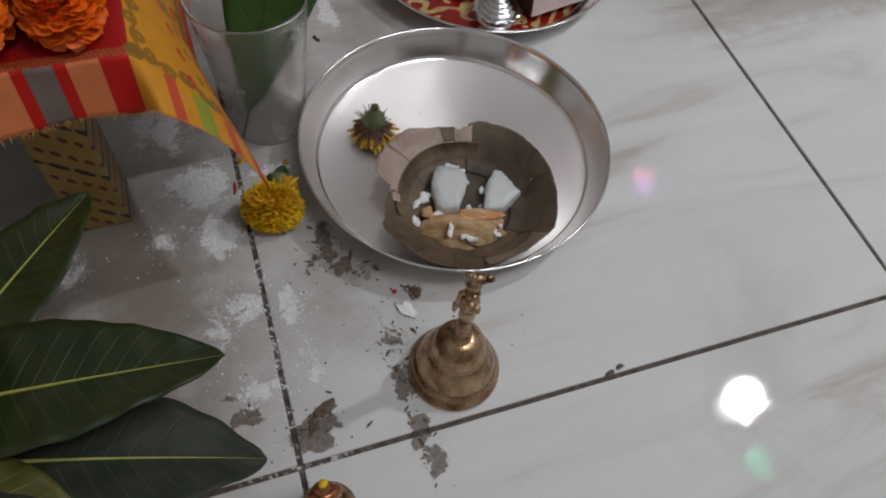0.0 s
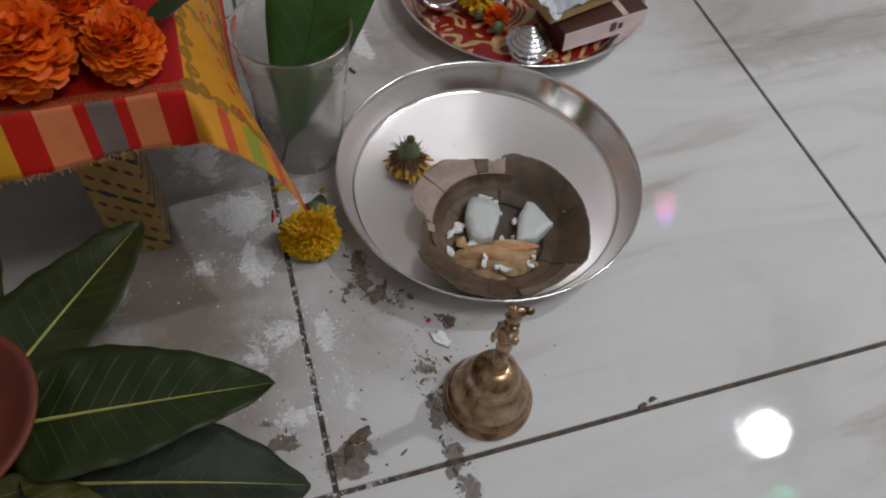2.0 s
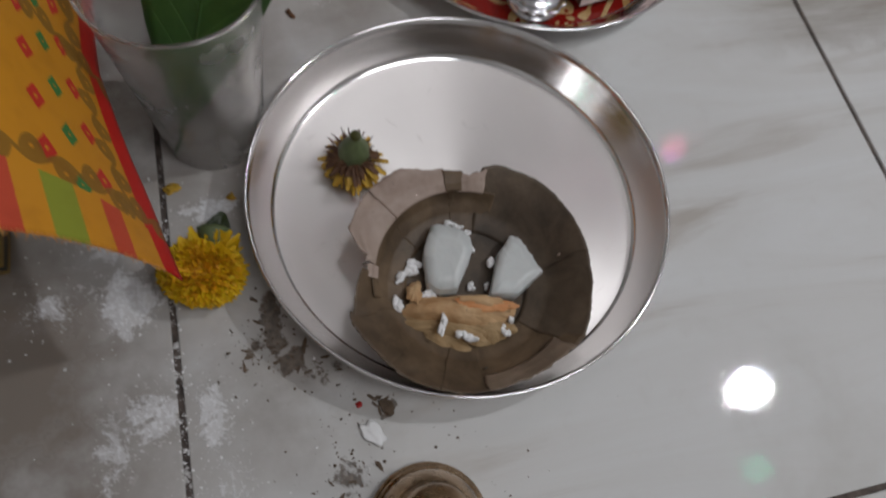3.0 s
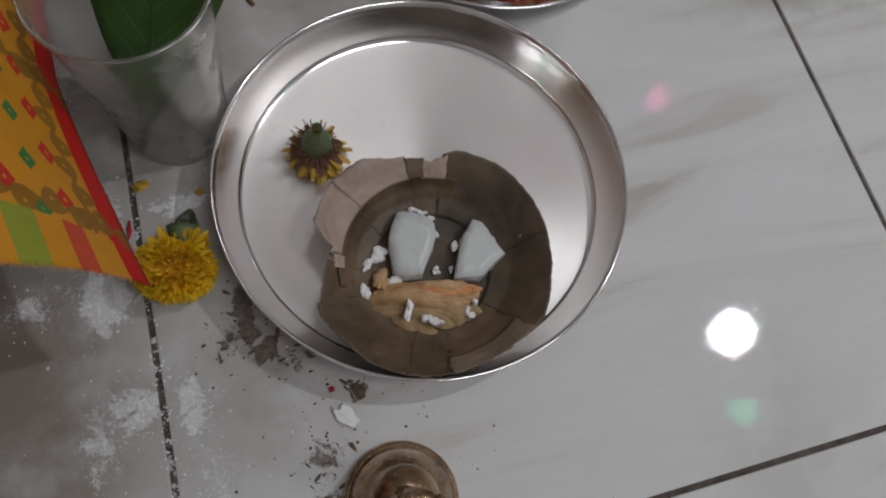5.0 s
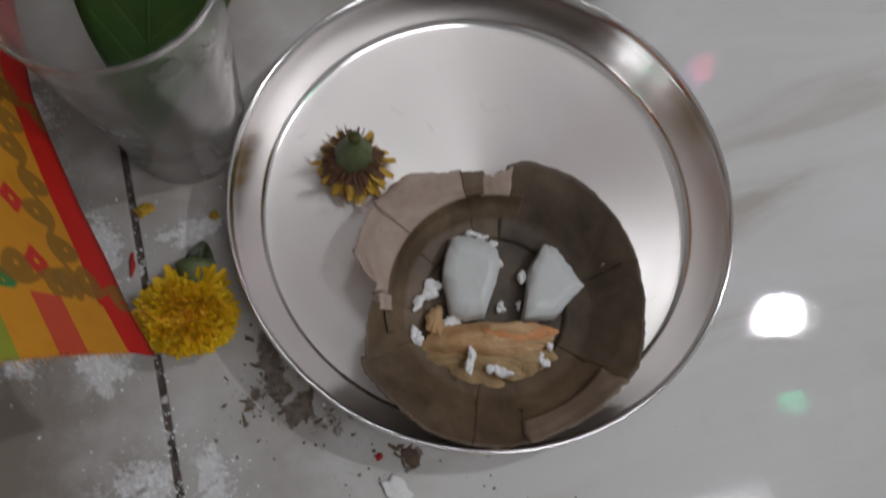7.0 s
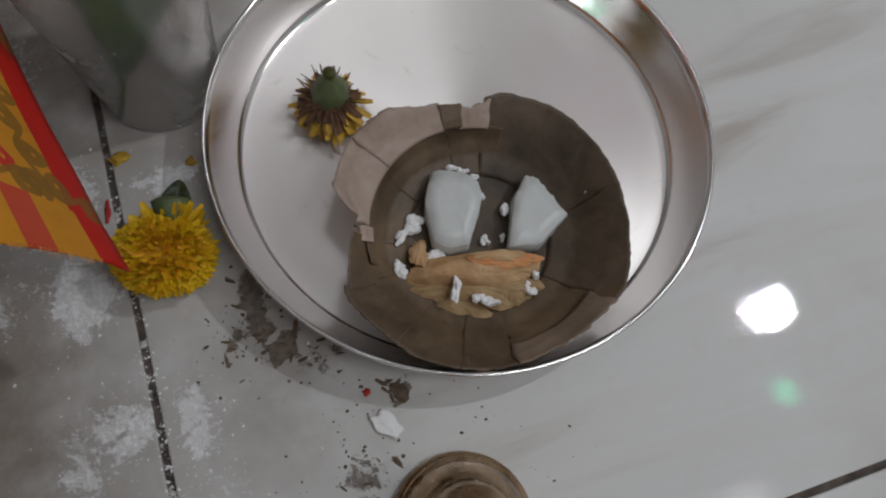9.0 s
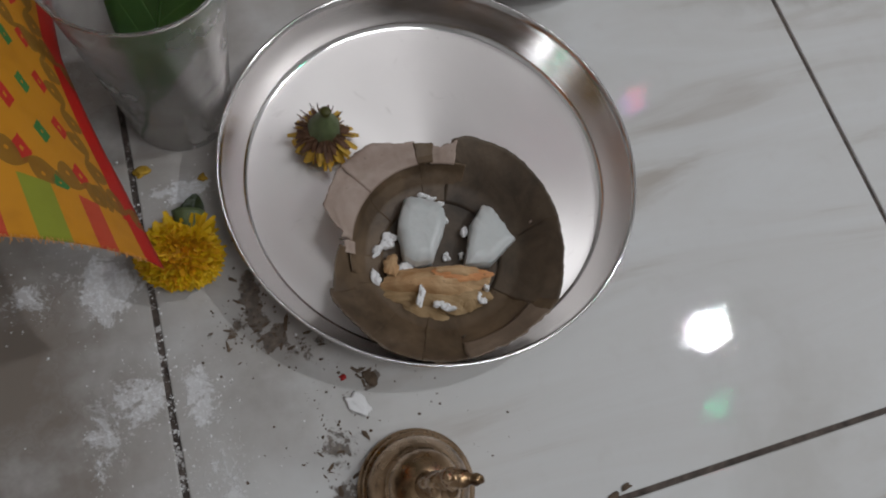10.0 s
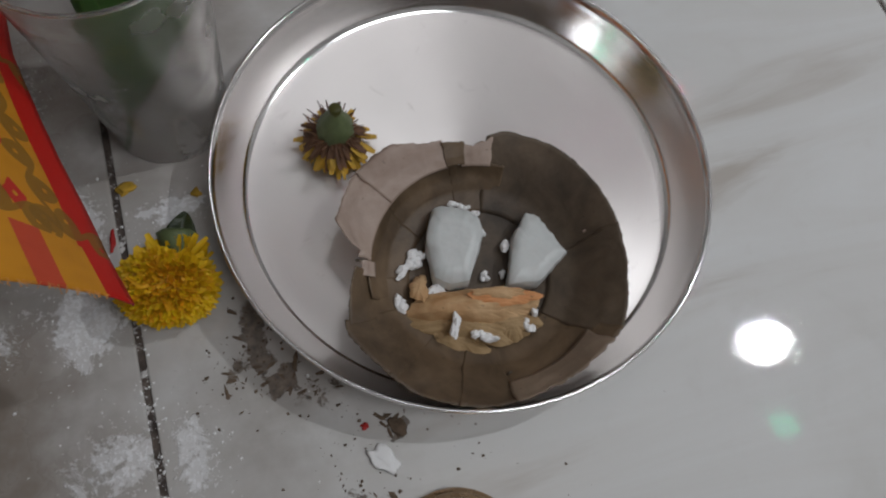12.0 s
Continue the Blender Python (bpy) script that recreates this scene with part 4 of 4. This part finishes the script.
part("stalk_stub", lathe([(0, 0.0325), (0.0022, 0.0324), (0.0030, 0.0318), (0.0032, 0.0300), (0.0030, 0.0285)], 16), LEAF_OLD, bud, "cut stalk end", m=pose(0, 0, 0, -6, 4, 0))
tagged(part("withered_petals", skirt(150, 0.0072, 0.0155, 0.0105, 0.0030, 2, (0.45, 2.8)), BROWN_PETAL, bud), kind="stuff")
tagged(part("yellow_petals", skirt(170, 0.0076, 0.0118, 0.0125, 0.0032, 4, (0.5, 2.6)), OLD_YELLOW, bud), kind="stuff")
tagged(part("withered_fringe", skirt(44, 0.0080, 0.0175, 0.0085, 0.0009, 7, (-1.2, 0.3)), BROWN_PETAL, bud), kind="stuff")

# ---- brass bell ----
bell = thing("brass_bell", (0.1085, 0.0352, 0), "small worn brass hand bell with a figured handle", "bell")
part("body", lathe([(0.0265, 0.0012), (0.0288, 0.0), (0.0300, 0.0012), (0.0298, 0.0035), (0.0283, 0.0052), (0.0270, 0.0058), (0.0268, 0.0066), (0.0276, 0.0074), (0.0278, 0.0088), (0.0266, 0.0102), (0.0252, 0.0108), (0.0250, 0.0115), (0.0255, 0.0128),
                    (0.0248, 0.0160), (0.0228, 0.0215), (0.0202, 0.0268), (0.0183, 0.0300), (0.0176, 0.0306), (0.0175, 0.0314), (0.0182, 0.0322), (0.0180, 0.0336), (0.0170, 0.0344), (0.0168, 0.0354), (0.0163, 0.0390), (0.0146, 0.0436), (0.0112, 0.0470), (0.0072, 0.0488), (0.0056, 0.0492), (0, 0.0494)], 96), BRASS, bell)
part("handle", lathe([(0.0062, 0.0485), (0.0064, 0.0500), (0.0052, 0.0512), (0.0048, 0.0530), (0.0046, 0.066), (0.0044, 0.078), (0.0050, 0.0795), (0.0046, 0.082), (0.0040, 0.086)], 24), BRASS, bell)
fig = bmesh.new()
for z, sx, sy, sz, ox, oy, seed in ((0.088, 0.0048, 0.0042, 0.007, 0, 0, 1), (0.097, 0.0056, 0.0046, 0.006, 0, 0, 2), (0.105, 0.0048, 0.0042, 0.006, 0.0003, 0, 3), (0.113, 0.0046, 0.0042, 0.0052, 0, 0, 4), (0.1205, 0.0054, 0.0036, 0.0036, 0.0012, 0, 5), (0.097, 0.0018, 0.0022, 0.0085, -0.0062, -0.001, 6), (0.1045, 0.004, 0.0018, 0.0018, -0.0035, 0, 12),
                                    (0.0935, 0.0026, 0.003, 0.003, 0.0035, -0.0035, 7), (0.0905, 0.0017, 0.0022, 0.006, -0.0078, -0.0012, 8), (0.1215, 0.0030, 0.0024, 0.0028, 0.0072, 0, 9), (0.1235, 0.0022, 0.0022, 0.0022, -0.0035, 0, 10), (0.1005, 0.0022, 0.0032, 0.0022, 0.0, -0.0042, 11), (0.109, 0.0024, 0.003, 0.0018, 0.001, -0.0035, 13), (0.0935, 0.0024, 0.003, 0.002, -0.003, -0.0035, 14)):
    lump = rock(1.0, seed, 2, 0.12, (sx, sy, sz))
    bmesh.ops.translate(lump, vec=(ox, oy, z), verts=lump.verts)
    tmp = bpy.data.meshes.new("tmp")
    lump.to_mesh(tmp)
    lump.free()
    fig.from_mesh(tmp)
    bpy.data.meshes.remove(tmp)
top = part("figured_top", fig, BRASS, bell, m=pose(0, 0, 0, 0, 0, -20))
weld = top.modifiers.new("weld", "REMESH")
weld.mode, weld.voxel_size, weld.use_smooth_shade = "VOXEL", 0.0005, True

# ---- second plate and what it holds ----
THALI = Vector((0.2700, 0.4250, 0))
thali = thing("offering_plate", THALI, "steel plate with a red and gold printed floor full of offerings", "plate")
part("side", lathe(plate_mesh(0.1215, 0.106, 0.020, 0.0024), 140), STEEL_WALL, thali)
part("printed_base", lathe([(0.1035, 0.0031), (0.06, 0.0032), (0, 0.0032)], 96), THALI_PRINT, thali, "red and gold printed floor")

holder = thing("incense_holder", (0.2505, 0.3440, 0.0034), "silvery ridged conical incense holder with a scalloped foot", "incense holder")
part("foot", lathe([(0, 0), (0.017, 0), (0.0185, 0.0015), (0.015, 0.003), (0.010, 0.006), (0.0085, 0.0085)], 64), SILVER, holder)
part("saucer", lathe([(0.008, 0.0075), (0.016, 0.0085), (0.0215, 0.011), (0.0218, 0.0122), (0.0205, 0.0124), (0.0165, 0.0118)], 90, lambda a, j: 1 + (0.045 * math.sin(15 * a) if j in (2, 3, 4) else 0)), SILVER, holder)
cone = [(0.0175, 0.0112)]
for i in range(5):
    r, z = 0.0168 - 0.0031 * i, 0.0122 + 0.0030 * i
    cone += [(r, z), (r + 0.0003, z + 0.0010), (r - 0.0008, z + 0.0020), (r - 0.0026, z + 0.0024)]
cone += [(0.0030, 0.0275), (0.0024, 0.0290), (0, 0.0293)]
part("ridged_cone", lathe(cone, 64), SILVER, holder)
# dark discs painted on the tip for the shaded insides of the stick holes
for a in range(3):
    part("stick_hole", lathe([(0, 0.0003), (0.0006, 0.0002), (0.0006, 0)], 10), INK_AND_HOLE, holder, m=Matrix.Translation((0.0013 * math.cos(a * 2.1 + 1), 0.0013 * math.sin(a * 2.1 + 1), 0.0291)))


def carton(name, place, turn, tilt, size, mats, label, category):
    ob = thing(name, pose(*place, tilt[0], tilt[1], turn), label, category)
    part("body", box(*size, 0.0006, (0, 0, size[2] / 2)), mats[0], ob, smooth=False)
    part("front_panel", box(size[0] - 0.001, 0.0006, size[2] - 0.0012, 0, (0, -size[1] / 2 - 0.0002, size[2] / 2)), mats[1], ob, "faded front panel", smooth=False)
    return ob


pack = carton("incense_carton", (0.320, 0.3650, 0.0105), 7.5, (0, -4.0), (0.088, 0.052, 0.021), (CARD_BROWN, CARD_PINK), "dark brown incense carton with a faded pink side", "carton")
part("tape", box(0.006, 0.0515, 0.0006, 0, (0.02, 0, 0.0212)), FABRIC_TAPE, pack, "beige paper strip", smooth=False)
part("ink_mark", box(0.006, 0.0006, 0.009, 0.0, (0.008, -0.0268, 0.012)), INK_AND_HOLE, pack, "dark printed mark", smooth=False)
part("ink_mark", box(0.004, 0.0006, 0.006, 0.0, (0.016, -0.0268, 0.011)), INK_AND_HOLE, pack, "dark printed mark", smooth=False)
packet = carton("foil_packet", (0.2985, 0.3735, 0.0345), 14, (3, -2), (0.076, 0.042, 0.010), (CARD_TAN, CARD_TAN), "tan carton with torn white foil wrapping on top", "packet")


def crumple(sx, sy, amp, seed):
    def fn(u, v):
        q = Vector((u * 4 + seed, v * 4, seed))
        return Vector(((u - 0.5) * sx * (1 + 0.1 * noise.noise(q)), (v - 0.5) * sy * (1 + 0.15 * noise.noise(q + Vector((3, 0, 0)))), amp * (abs(noise.noise(q * 1.2)) * 2 + abs(noise.noise(q * 2.7)))))
    return sheet(fn, 18, 14, 0.0004)


part("foil", crumple(0.078, 0.046, 0.0032, 3), FOIL, packet, "crumpled silver foil", smooth=False, m=Matrix.Translation((-0.002, 0, 0.0115)))
part("paper_flap", crumple(0.034, 0.03, 0.003, 6), WHITE_PAPER, packet, "torn white paper", smooth=False, m=pose(0.024, 0.004, 0.019, 8, 6, 20))
part("paper_flap", crumple(0.022, 0.02, 0.004, 8), WHITE_PAPER, packet, "torn white paper", smooth=False, m=pose(-0.036, -0.016, 0.012, 30, 20, 35))
for x, y, r, h in ((0.188, 0.421, 0.0185, 0.018), (0.243, 0.412, 0.013, 0.016)):
    pot = thing("silver_bowl", (x, y, 0.0034), "tiny silvery metal bowl on the offering plate", "bowl", "tiny silvery bowls")
    part("cup", lathe([(0, 0), (r * 0.55, 0), (r * 0.5, 0.003), (r * 0.9, h * 0.5), (r, h), (r * 0.94, h), (r * 0.84, h * 0.5), (r * 0.4, 0.005), (0, 0.004)], 40, lambda a, j: 1 + 0.02 * math.sin(12 * a)), SILVER, pot)
    part("fill", lathe([(r * 0.8, h * 0.5), (r * 0.4, h * 0.56), (0, h * 0.58)], 24), BROWN_PETAL, pot, "dark contents")
for x, y, r, mat, seed, word in ((0.2235, 0.414, 0.017, YELLOW, 21, "yellow"), (0.2345, 0.388, 0.0115, ORANGE, 22, "orange")):
    fl = thing("offering_flower", (x, y, 0.0034), word + " marigold bloom lying on the offering plate", "flower", "marigold blooms")
    tagged(part("petals", pompon(r, r * 0.7, 150, r * 0.75, r * 0.3, seed, -0.2, 0.5), mat, fl, m=Matrix.Translation((0, 0, r * 0.55))), kind="stuff")
    part("calyx", lathe([(0, 0), (0.003, 0), (0.005, 0.004), (0.006, 0.008), (0, 0.009)], 14), STALK, fl, m=pose(-0.004, -r * 0.75, 0.0045, 60, 0, 0))

# ---- plastic tumbler with a leaf ----
cup = thing("plastic_cup", (0.0330, 0.2765, 0), "clear thin plastic cup standing on the tiles with a leaf inside", "cup")
part("cup_wall", lathe([(0.0287, 0.001), (0.031, 0.030), (0.0345, 0.066), (0.0385, 0.105), (0.0403, 0.1205), (0.0412, 0.1213), (0.0416, 0.1226), (0.0410, 0.1236), (0.0400, 0.1232), (0.0398, 0.1205), (0.0381, 0.105), (0.0341, 0.066), (0.0306, 0.030), (0.0283, 0.001), (0.0287, 0.001)], 96), PLASTIC, cup)
part("base", lathe([(0, 0.0040), (0.024, 0.0040), (0.0262, 0.0012), (0.0272, 0.0004), (0.0278, 0.0010), (0.0268, 0.0044), (0.0240, 0.0046), (0, 0.0046)], 72), PLASTIC, cup)
leaf_thing((0.018, 0.268, 0.020), (0.108, 0.318, 0.295), (-0.24, -0.9, 0.25), 0.080, "broad green leaf standing in a clear plastic cup", LEAF_FRESH, 0.0, 0.1, 5, group="leaf in the cup", rib=LEAF_FRESH, belly=1.25)

# ---- low stool, its cloth and the garland ----
stool = thing("low_stool", (-0.23, 0.36, 0), "low wooden altar stool under a printed cloth", "stool")
part("seat", box(0.388, 0.382, 0.028, 0.004, (0, 0, 0.164)), WOOD, stool)
part("apron", box(0.30, 0.012, 0.035, 0.001, (0, -0.14, 0.1325)), WOOD, stool)
part("apron", box(0.30, 0.012, 0.035, 0.001, (0, 0.14, 0.1325)), WOOD, stool)
for sx in (-1, 1):
    for sy in (-1, 1):
        part("leg", box(0.036, 0.036, 0.1495, 0.0015, (0, 0, 0.0748)), LEG_PRINT, stool, "leg wrapped in gold printed paper", m=Matrix.Translation((sx * 0.1345, sy * 0.1392, 0)))

EX, EY, EZ = -0.0345, 0.1675, 0.1815
TOP_X, TOP_Y, SIDE, FRONT = 0.40, 0.40, 0.1085, 0.0335


def cloth_point(s, t):
    """Where a point of the cloth lies: s metres out over the side edge, t metres out over the front edge."""
    y = EY - min(t, 0.0)
    k = max(s, 0.0) / SIDE
    hemx = float(np.interp(y, (0.165, 0.19, 0.21, 0.23, 0.26, 0.30, 0.40, 0.57), (0.0505, 0.0442, 0.0385, 0.0336, 0.027, 0.025, 0.027, 0.022)))
    if s > 0:
        x = EX + hemx * (0.62 * k + 0.38 * math.sin(k * math.pi / 2)) + 0.003 * math.sin(k * 5 + y * 30) * k * (1 - k)
        z = EZ - 0.098 * (k ** 1.4) - 0.002 * (1 - math.cos(min(1, k * 6) * math.pi / 2))
    else:
        x, z = EX + s, EZ + 0.0012 * noise.noise(Vector((s * 30, t * 30, 1)))
    p = Vector((x, y, z))
    if t > 0:
        w = max(0.0, min(1.0, (s + 0.006) / 0.026))
        w = w * w * (3 - 2 * w)
        far = max(0.0, min(1.0, (s - 0.02) / 0.08))
        stiff = Vector((0.06, -0.74, -0.26)).lerp(Vector((0.12, -0.46, -0.18)), far)
        down = Vector((0.004 * math.sin(s * 90), -0.27, -0.96)).lerp(stiff, w)
        if s < 0:
            down += Vector((0, -0.10 * math.sin(s * 55), 0))
        p += down * t
    return p


def cloth_uv(u, v):
    return (-TOP_X + (TOP_X + SIDE) * u, FRONT - (TOP_Y + FRONT) * v)


cloth = part("printed_cloth", sheet(lambda u, v: cloth_point(*cloth_uv(u, v)), 150, 130, 0.0008, cloth_uv), CLOTH)
tagged(cloth, "red and yellow printed cloth with striped end over a stool", "cloth")

fringe = bmesh.new()
rnd = random.Random(11)
for n in range(420):
    st = -0.30 + (0.30 + SIDE * 0.9) * n / 420 + rnd.uniform(-0.001, 0.001)
    a, b = cloth_point(st, FRONT - 0.0012), cloth_point(st + rnd.uniform(-0.002, 0.002), FRONT + rnd.uniform(0.0005, 0.0035))
    b += Vector((0, rnd.uniform(-0.001, 0.001), rnd.uniform(-0.0006, 0.0012)))
    side = Vector((0.00016, 0, 0.00004))
    vs = [fringe.verts.new(q) for q in (a - side, a + side, b + side, b - side)]
    fringe.faces.new(vs)
tagged(part("loose_threads", fringe, THREAD, cloth, "frayed golden threads along the hem", smooth=False), kind="stuff")

garland = thing("marigold_garland", (-0.09, 0.200, EZ), "pile of bright orange marigold blooms on the cloth", "garland")
for x, y, z, r, seed in ((0.033, -0.013, 0.015, 0.0185, 31), (-0.012, -0.010, 0.019, 0.024, 32), (0.014, 0.010, 0.018, 0.020, 33), (-0.008, 0.024, 0.022, 0.023, 34), (-0.050, -0.006, 0.020, 0.024, 35), (-0.048, 0.032, 0.022, 0.025, 36), (0.020, 0.042, 0.017, 0.020, 37)):
    bloom = part("bloom", rock(r * 0.78, seed, 3, 0.08), ORANGE, garland, m=Matrix.Translation((x, y, z)))
    tagged(part("petals", pompon(r * 1.35, r * 1.25, 480, r * 0.46, r * 0.50, seed, -0.6, 1.0), ORANGE, bloom), kind="stuff")
part("leaf_bit", leaf_mesh(0.03, 0.012, 0.1, 0.2, 0.1, 7), LEAF, garland, m=pose(0.045, 0.008, 0.012, 0, -10, 30))

# ---- water pot with mango leaves and a clay bowl ----
POT = Vector((-0.147, 0.025, 0))
jar = thing("copper_water_pot", POT, "round copper water pot ringed with mango leaves", "pot")
part("body", lathe([(0, 0), (0.030, 0), (0.032, 0.003), (0.046, 0.022), (0.055, 0.048), (0.053, 0.072), (0.042, 0.094), (0.030, 0.106), (0.0275, 0.114)], 64), COPPER, jar)
part("neck_rim", lathe([(0.0275, 0.113), (0.0275, 0.122), (0.033, 0.132), (0.040, 0.137), (0.0405, 0.1385), (0.038, 0.139), (0.031, 0.134), (0.0255, 0.122), (0.0255, 0.113)], 64), COPPER, jar)
bowl2 = thing("clay_bowl", (POT.x, POT.y, 0.144), "small reddish fired clay bowl resting on the leaves of the pot", "bowl")
part("shell", lathe([(0, 0), (0.018, 0), (0.020, 0.002), (0.033, 0.010), (0.040, 0.019), (0.0412, 0.0215), (0.0395, 0.0225), (0.037, 0.021), (0.030, 0.012), (0.016, 0.005), (0, 0.0045)], 64), CLAY, bowl2)
N = (0, 0, 1)
leaf_thing((-0.122, 0.025, 0.1435), (-0.0160, 0.0137, 0.150), N, 0.059, "large dark green mango leaf spreading from the pot", LEAF, 0.04, 0.20, 1, belly=0.5)
leaf_thing((-0.132, 0.042, 0.1415), (-0.0690, 0.1275, 0.1330), N, 0.054, "dark green mango leaf with a pale rib by the pot", LEAF, 0.05, 0.22, 2, belly=0.6)
leaf_thing((-0.122, 0.000, 0.139), (-0.0108, -0.0195, 0.100), (0.1, 0.2, 1), 0.074, "dull dusty mango leaf drooping from the pot", LEAF_DUSTY, 0.1, 0.25, 3, belly=0.6, wave=0.12)
leaf_thing((-0.135, 0.000, 0.1415), (-0.070, -0.070, 0.125), N, 0.048, "yellowing mango leaf spreading from the pot", LEAF_OLD, 0.1, 0.15, 4)
leaf_thing((-0.150, 0.048, 0.1415), (-0.150, 0.150, 0.130), N, 0.042, "upright dark green mango leaf by the stool", LEAF, 0.08, 0.2, 6)
leaf_thing((-0.170, 0.025, 0.1415), (-0.285, 0.010, 0.140), N, 0.05, "dark green mango leaf on the pot's far side", LEAF, 0.08, 0.2, 8)

# ---- little figured brass piece by the joint ----
idol = thing("brass_ornament", (0.010, -0.030, 0), "small dark brass ornament with a yellow petal on top", "ornament")
part("foot", lathe([(0, 0), (0.016, 0), (0.017, 0.004), (0.012, 0.008), (0.007, 0.012), (0.006, 0.022), (0.008, 0.026), (0.005, 0.03), (0, 0.03)], 40), BRASS, idol)
part("figure", rock(0.0085, 4, 3, 0.18, (1.0, 0.8, 1.6)), COPPER, idol, m=Matrix.Translation((0, 0, 0.041)))
part("knob", rock(0.004, 9, 2, 0.1, (1, 1, 1.2)), COPPER, idol, m=Matrix.Translation((0, 0.001, 0.056)))
part("petal", rock(0.0022, 6, 2, 0.2, (1.2, 1, 0.6)), YELLOW, idol, m=Matrix.Translation((0.001, 0.002, 0.0605)))

# ---- bits on the floor ----
for x, y, sx, sy, turn, seed, mat, word in ((0.0910, 0.0833, 0.0075, 0.0036, -48, 31, CRUMB, "white camphor crumb"), (0.0865, 0.0999, 0.0018, 0.0015, 0, 32, RED_BIT, "red petal speck"), (0.0066, 0.240, 0.0042, 0.003, 10, 33, OLD_YELLOW, "yellow petal scrap"),
                                            (0.037, 0.2295, 0.0022, 0.0026, 30, 34, OLD_YELLOW, "yellow petal scrap"), (0.0886, 0.3558, 0.0018, 0.0036, 20, 35, BROWN_PETAL, "brown petal scrap"), (-0.0038, 0.214, 0.0012, 0.006, -10, 36, RED_BIT, "red thread scrap"),
                                            (0.0998, 0.0954, 0.003, 0.004, 20, 37, MUD, "dark mud crumb"), (0.0225, 0.032, 0.006, 0.004, 20, 38, MUD, "dark mud crumb"), (0.013, 0.024, 0.004, 0.003, 70, 39, MUD, "dark mud crumb"), (0.2075, 0.0022, 0.0035, 0.0016, 20, 40, MUD, "dark mud crumb"), (0.2165, 0.005, 0.0028, 0.0014, 15, 41, MUD, "dark mud crumb")):
    ob = part("floor_" + word.split()[-1], rock(1.0, seed, 3, 0.42, (sx, sy, 0.0005 if mat is MUD else 0.0011)), mat, m=pose(x, y, 0.0008, 0, 0, turn))
    tagged(ob, "small " + word + " on the tiles", word.split()[-1], "scraps on the floor")


def specks(name, spots, count, lo, hi, mat, seed, label, rise=0.6):
    """Countless grains strewn round some places."""
    rnd = random.Random(seed)
    bm = bmesh.new()
    for n in range(count):
        x, y, rx, ry = rnd.choice(spots)
        cx, cy = rnd.gauss(x, rx), rnd.gauss(y, ry)
        if (cx - PLATE.x) ** 2 + (cy - PLATE.y) ** 2 < 0.112 ** 2:
            continue
        r = lo + (hi - lo) * rnd.random() ** 3
        turn = rnd.uniform(0, 6.28)
        long, wide = (1.7, 0.6) if rise < 0.3 else (1.0, 0.9)
        ring = []
        for k in range(5):
            a, b = r * long * rnd.uniform(0.6, 1.25) * math.cos(k * 1.257), r * wide * rnd.uniform(0.5, 1.3) * math.sin(k * 1.257)
            ring.append(bm.verts.new((cx + a * math.cos(turn) - b * math.sin(turn), cy + a * math.sin(turn) + b * math.cos(turn), 0.0003)))
        top = bm.verts.new((cx, cy, 0.0003 + r * rise))
        for k in range(5):
            bm.faces.new((ring[k], ring[(k + 1) % 5], top))
    ob = part(name, bm, mat, smooth=False)
    return tagged(ob, label, name.split("_")[-1], kind="stuff")


specks("mud_grains", [(0.05, 0.15, 0.012, 0.018), (0.04, 0.138, 0.02, 0.01), (0.078, 0.07, 0.018, 0.014), (0.085, 0.098, 0.02, 0.012), (0.011, 0.02, 0.016, 0.012), (-0.027, 0.042, 0.01, 0.01), (0.076, 0.0, 0.006, 0.014), (0.07, 0.11, 0.03, 0.02), (0.13, 0.065, 0.03, 0.02)], 420, 0.0002, 0.0011, MUD, 3, "scattered dark grains of dry mud on the tiles")
specks("mud_flakes", [(0.052, 0.150, 0.006, 0.014), (0.060, 0.131, 0.006, 0.005), (0.047, 0.139, 0.010, 0.005), (0.036, 0.137, 0.010, 0.008), (0.077, 0.066, 0.013, 0.008), (0.072, 0.056, 0.006, 0.010), (0.074, 0.034, 0.003, 0.012), (0.011, 0.018, 0.011, 0.007), (0.021, 0.031, 0.006, 0.004), (-0.027, 0.0415, 0.006, 0.006), (0.077, -0.012, 0.004, 0.012), (0.099, 0.097, 0.003, 0.004), (0.070, 0.122, 0.008, 0.003)], 210, 0.0004, 0.0023, MUD, 8, "smeared flakes of dry brown mud on the tiles", 0.1)
specks("powder_grains", [(-0.022, 0.178, 0.018, 0.02), (-0.015, 0.115, 0.015, 0.025), (0.016, 0.105, 0.014, 0.025), (-0.035, 0.22, 0.03, 0.03), (0.02, 0.222, 0.025, 0.015), (-0.02, 0.06, 0.03, 0.02), (0.0, 0.08, 0.004, 0.05), (-0.058, 0.18, 0.02, 0.02), (0.02, 0.06, 0.03, 0.03), (0.001, 0.11, 0.0022, 0.04), (0.001, 0.06, 0.0022, 0.03)], 620, 0.0002, 0.0010, CRUMB, 5, "scattered white powder grains on the tiles")

# ---- tiles ----
GAP = 0.0033
tile = bpy.data.meshes.new("tile")
tb = box(0.45 - GAP, 0.45 - GAP, 0.0095, 0.0009, (0, 0, -0.00475), 2)
tb.to_mesh(tile)
tb.free()
tile.materials.append(TILE)
for i in range(-4, 5):
    for j in range(-4, 5):
        ob = new("tile", tile)
        ob.parent = floor
        ob.location = (0.225 + 0.45 * i, 0.225 + 0.45 * j, 0)
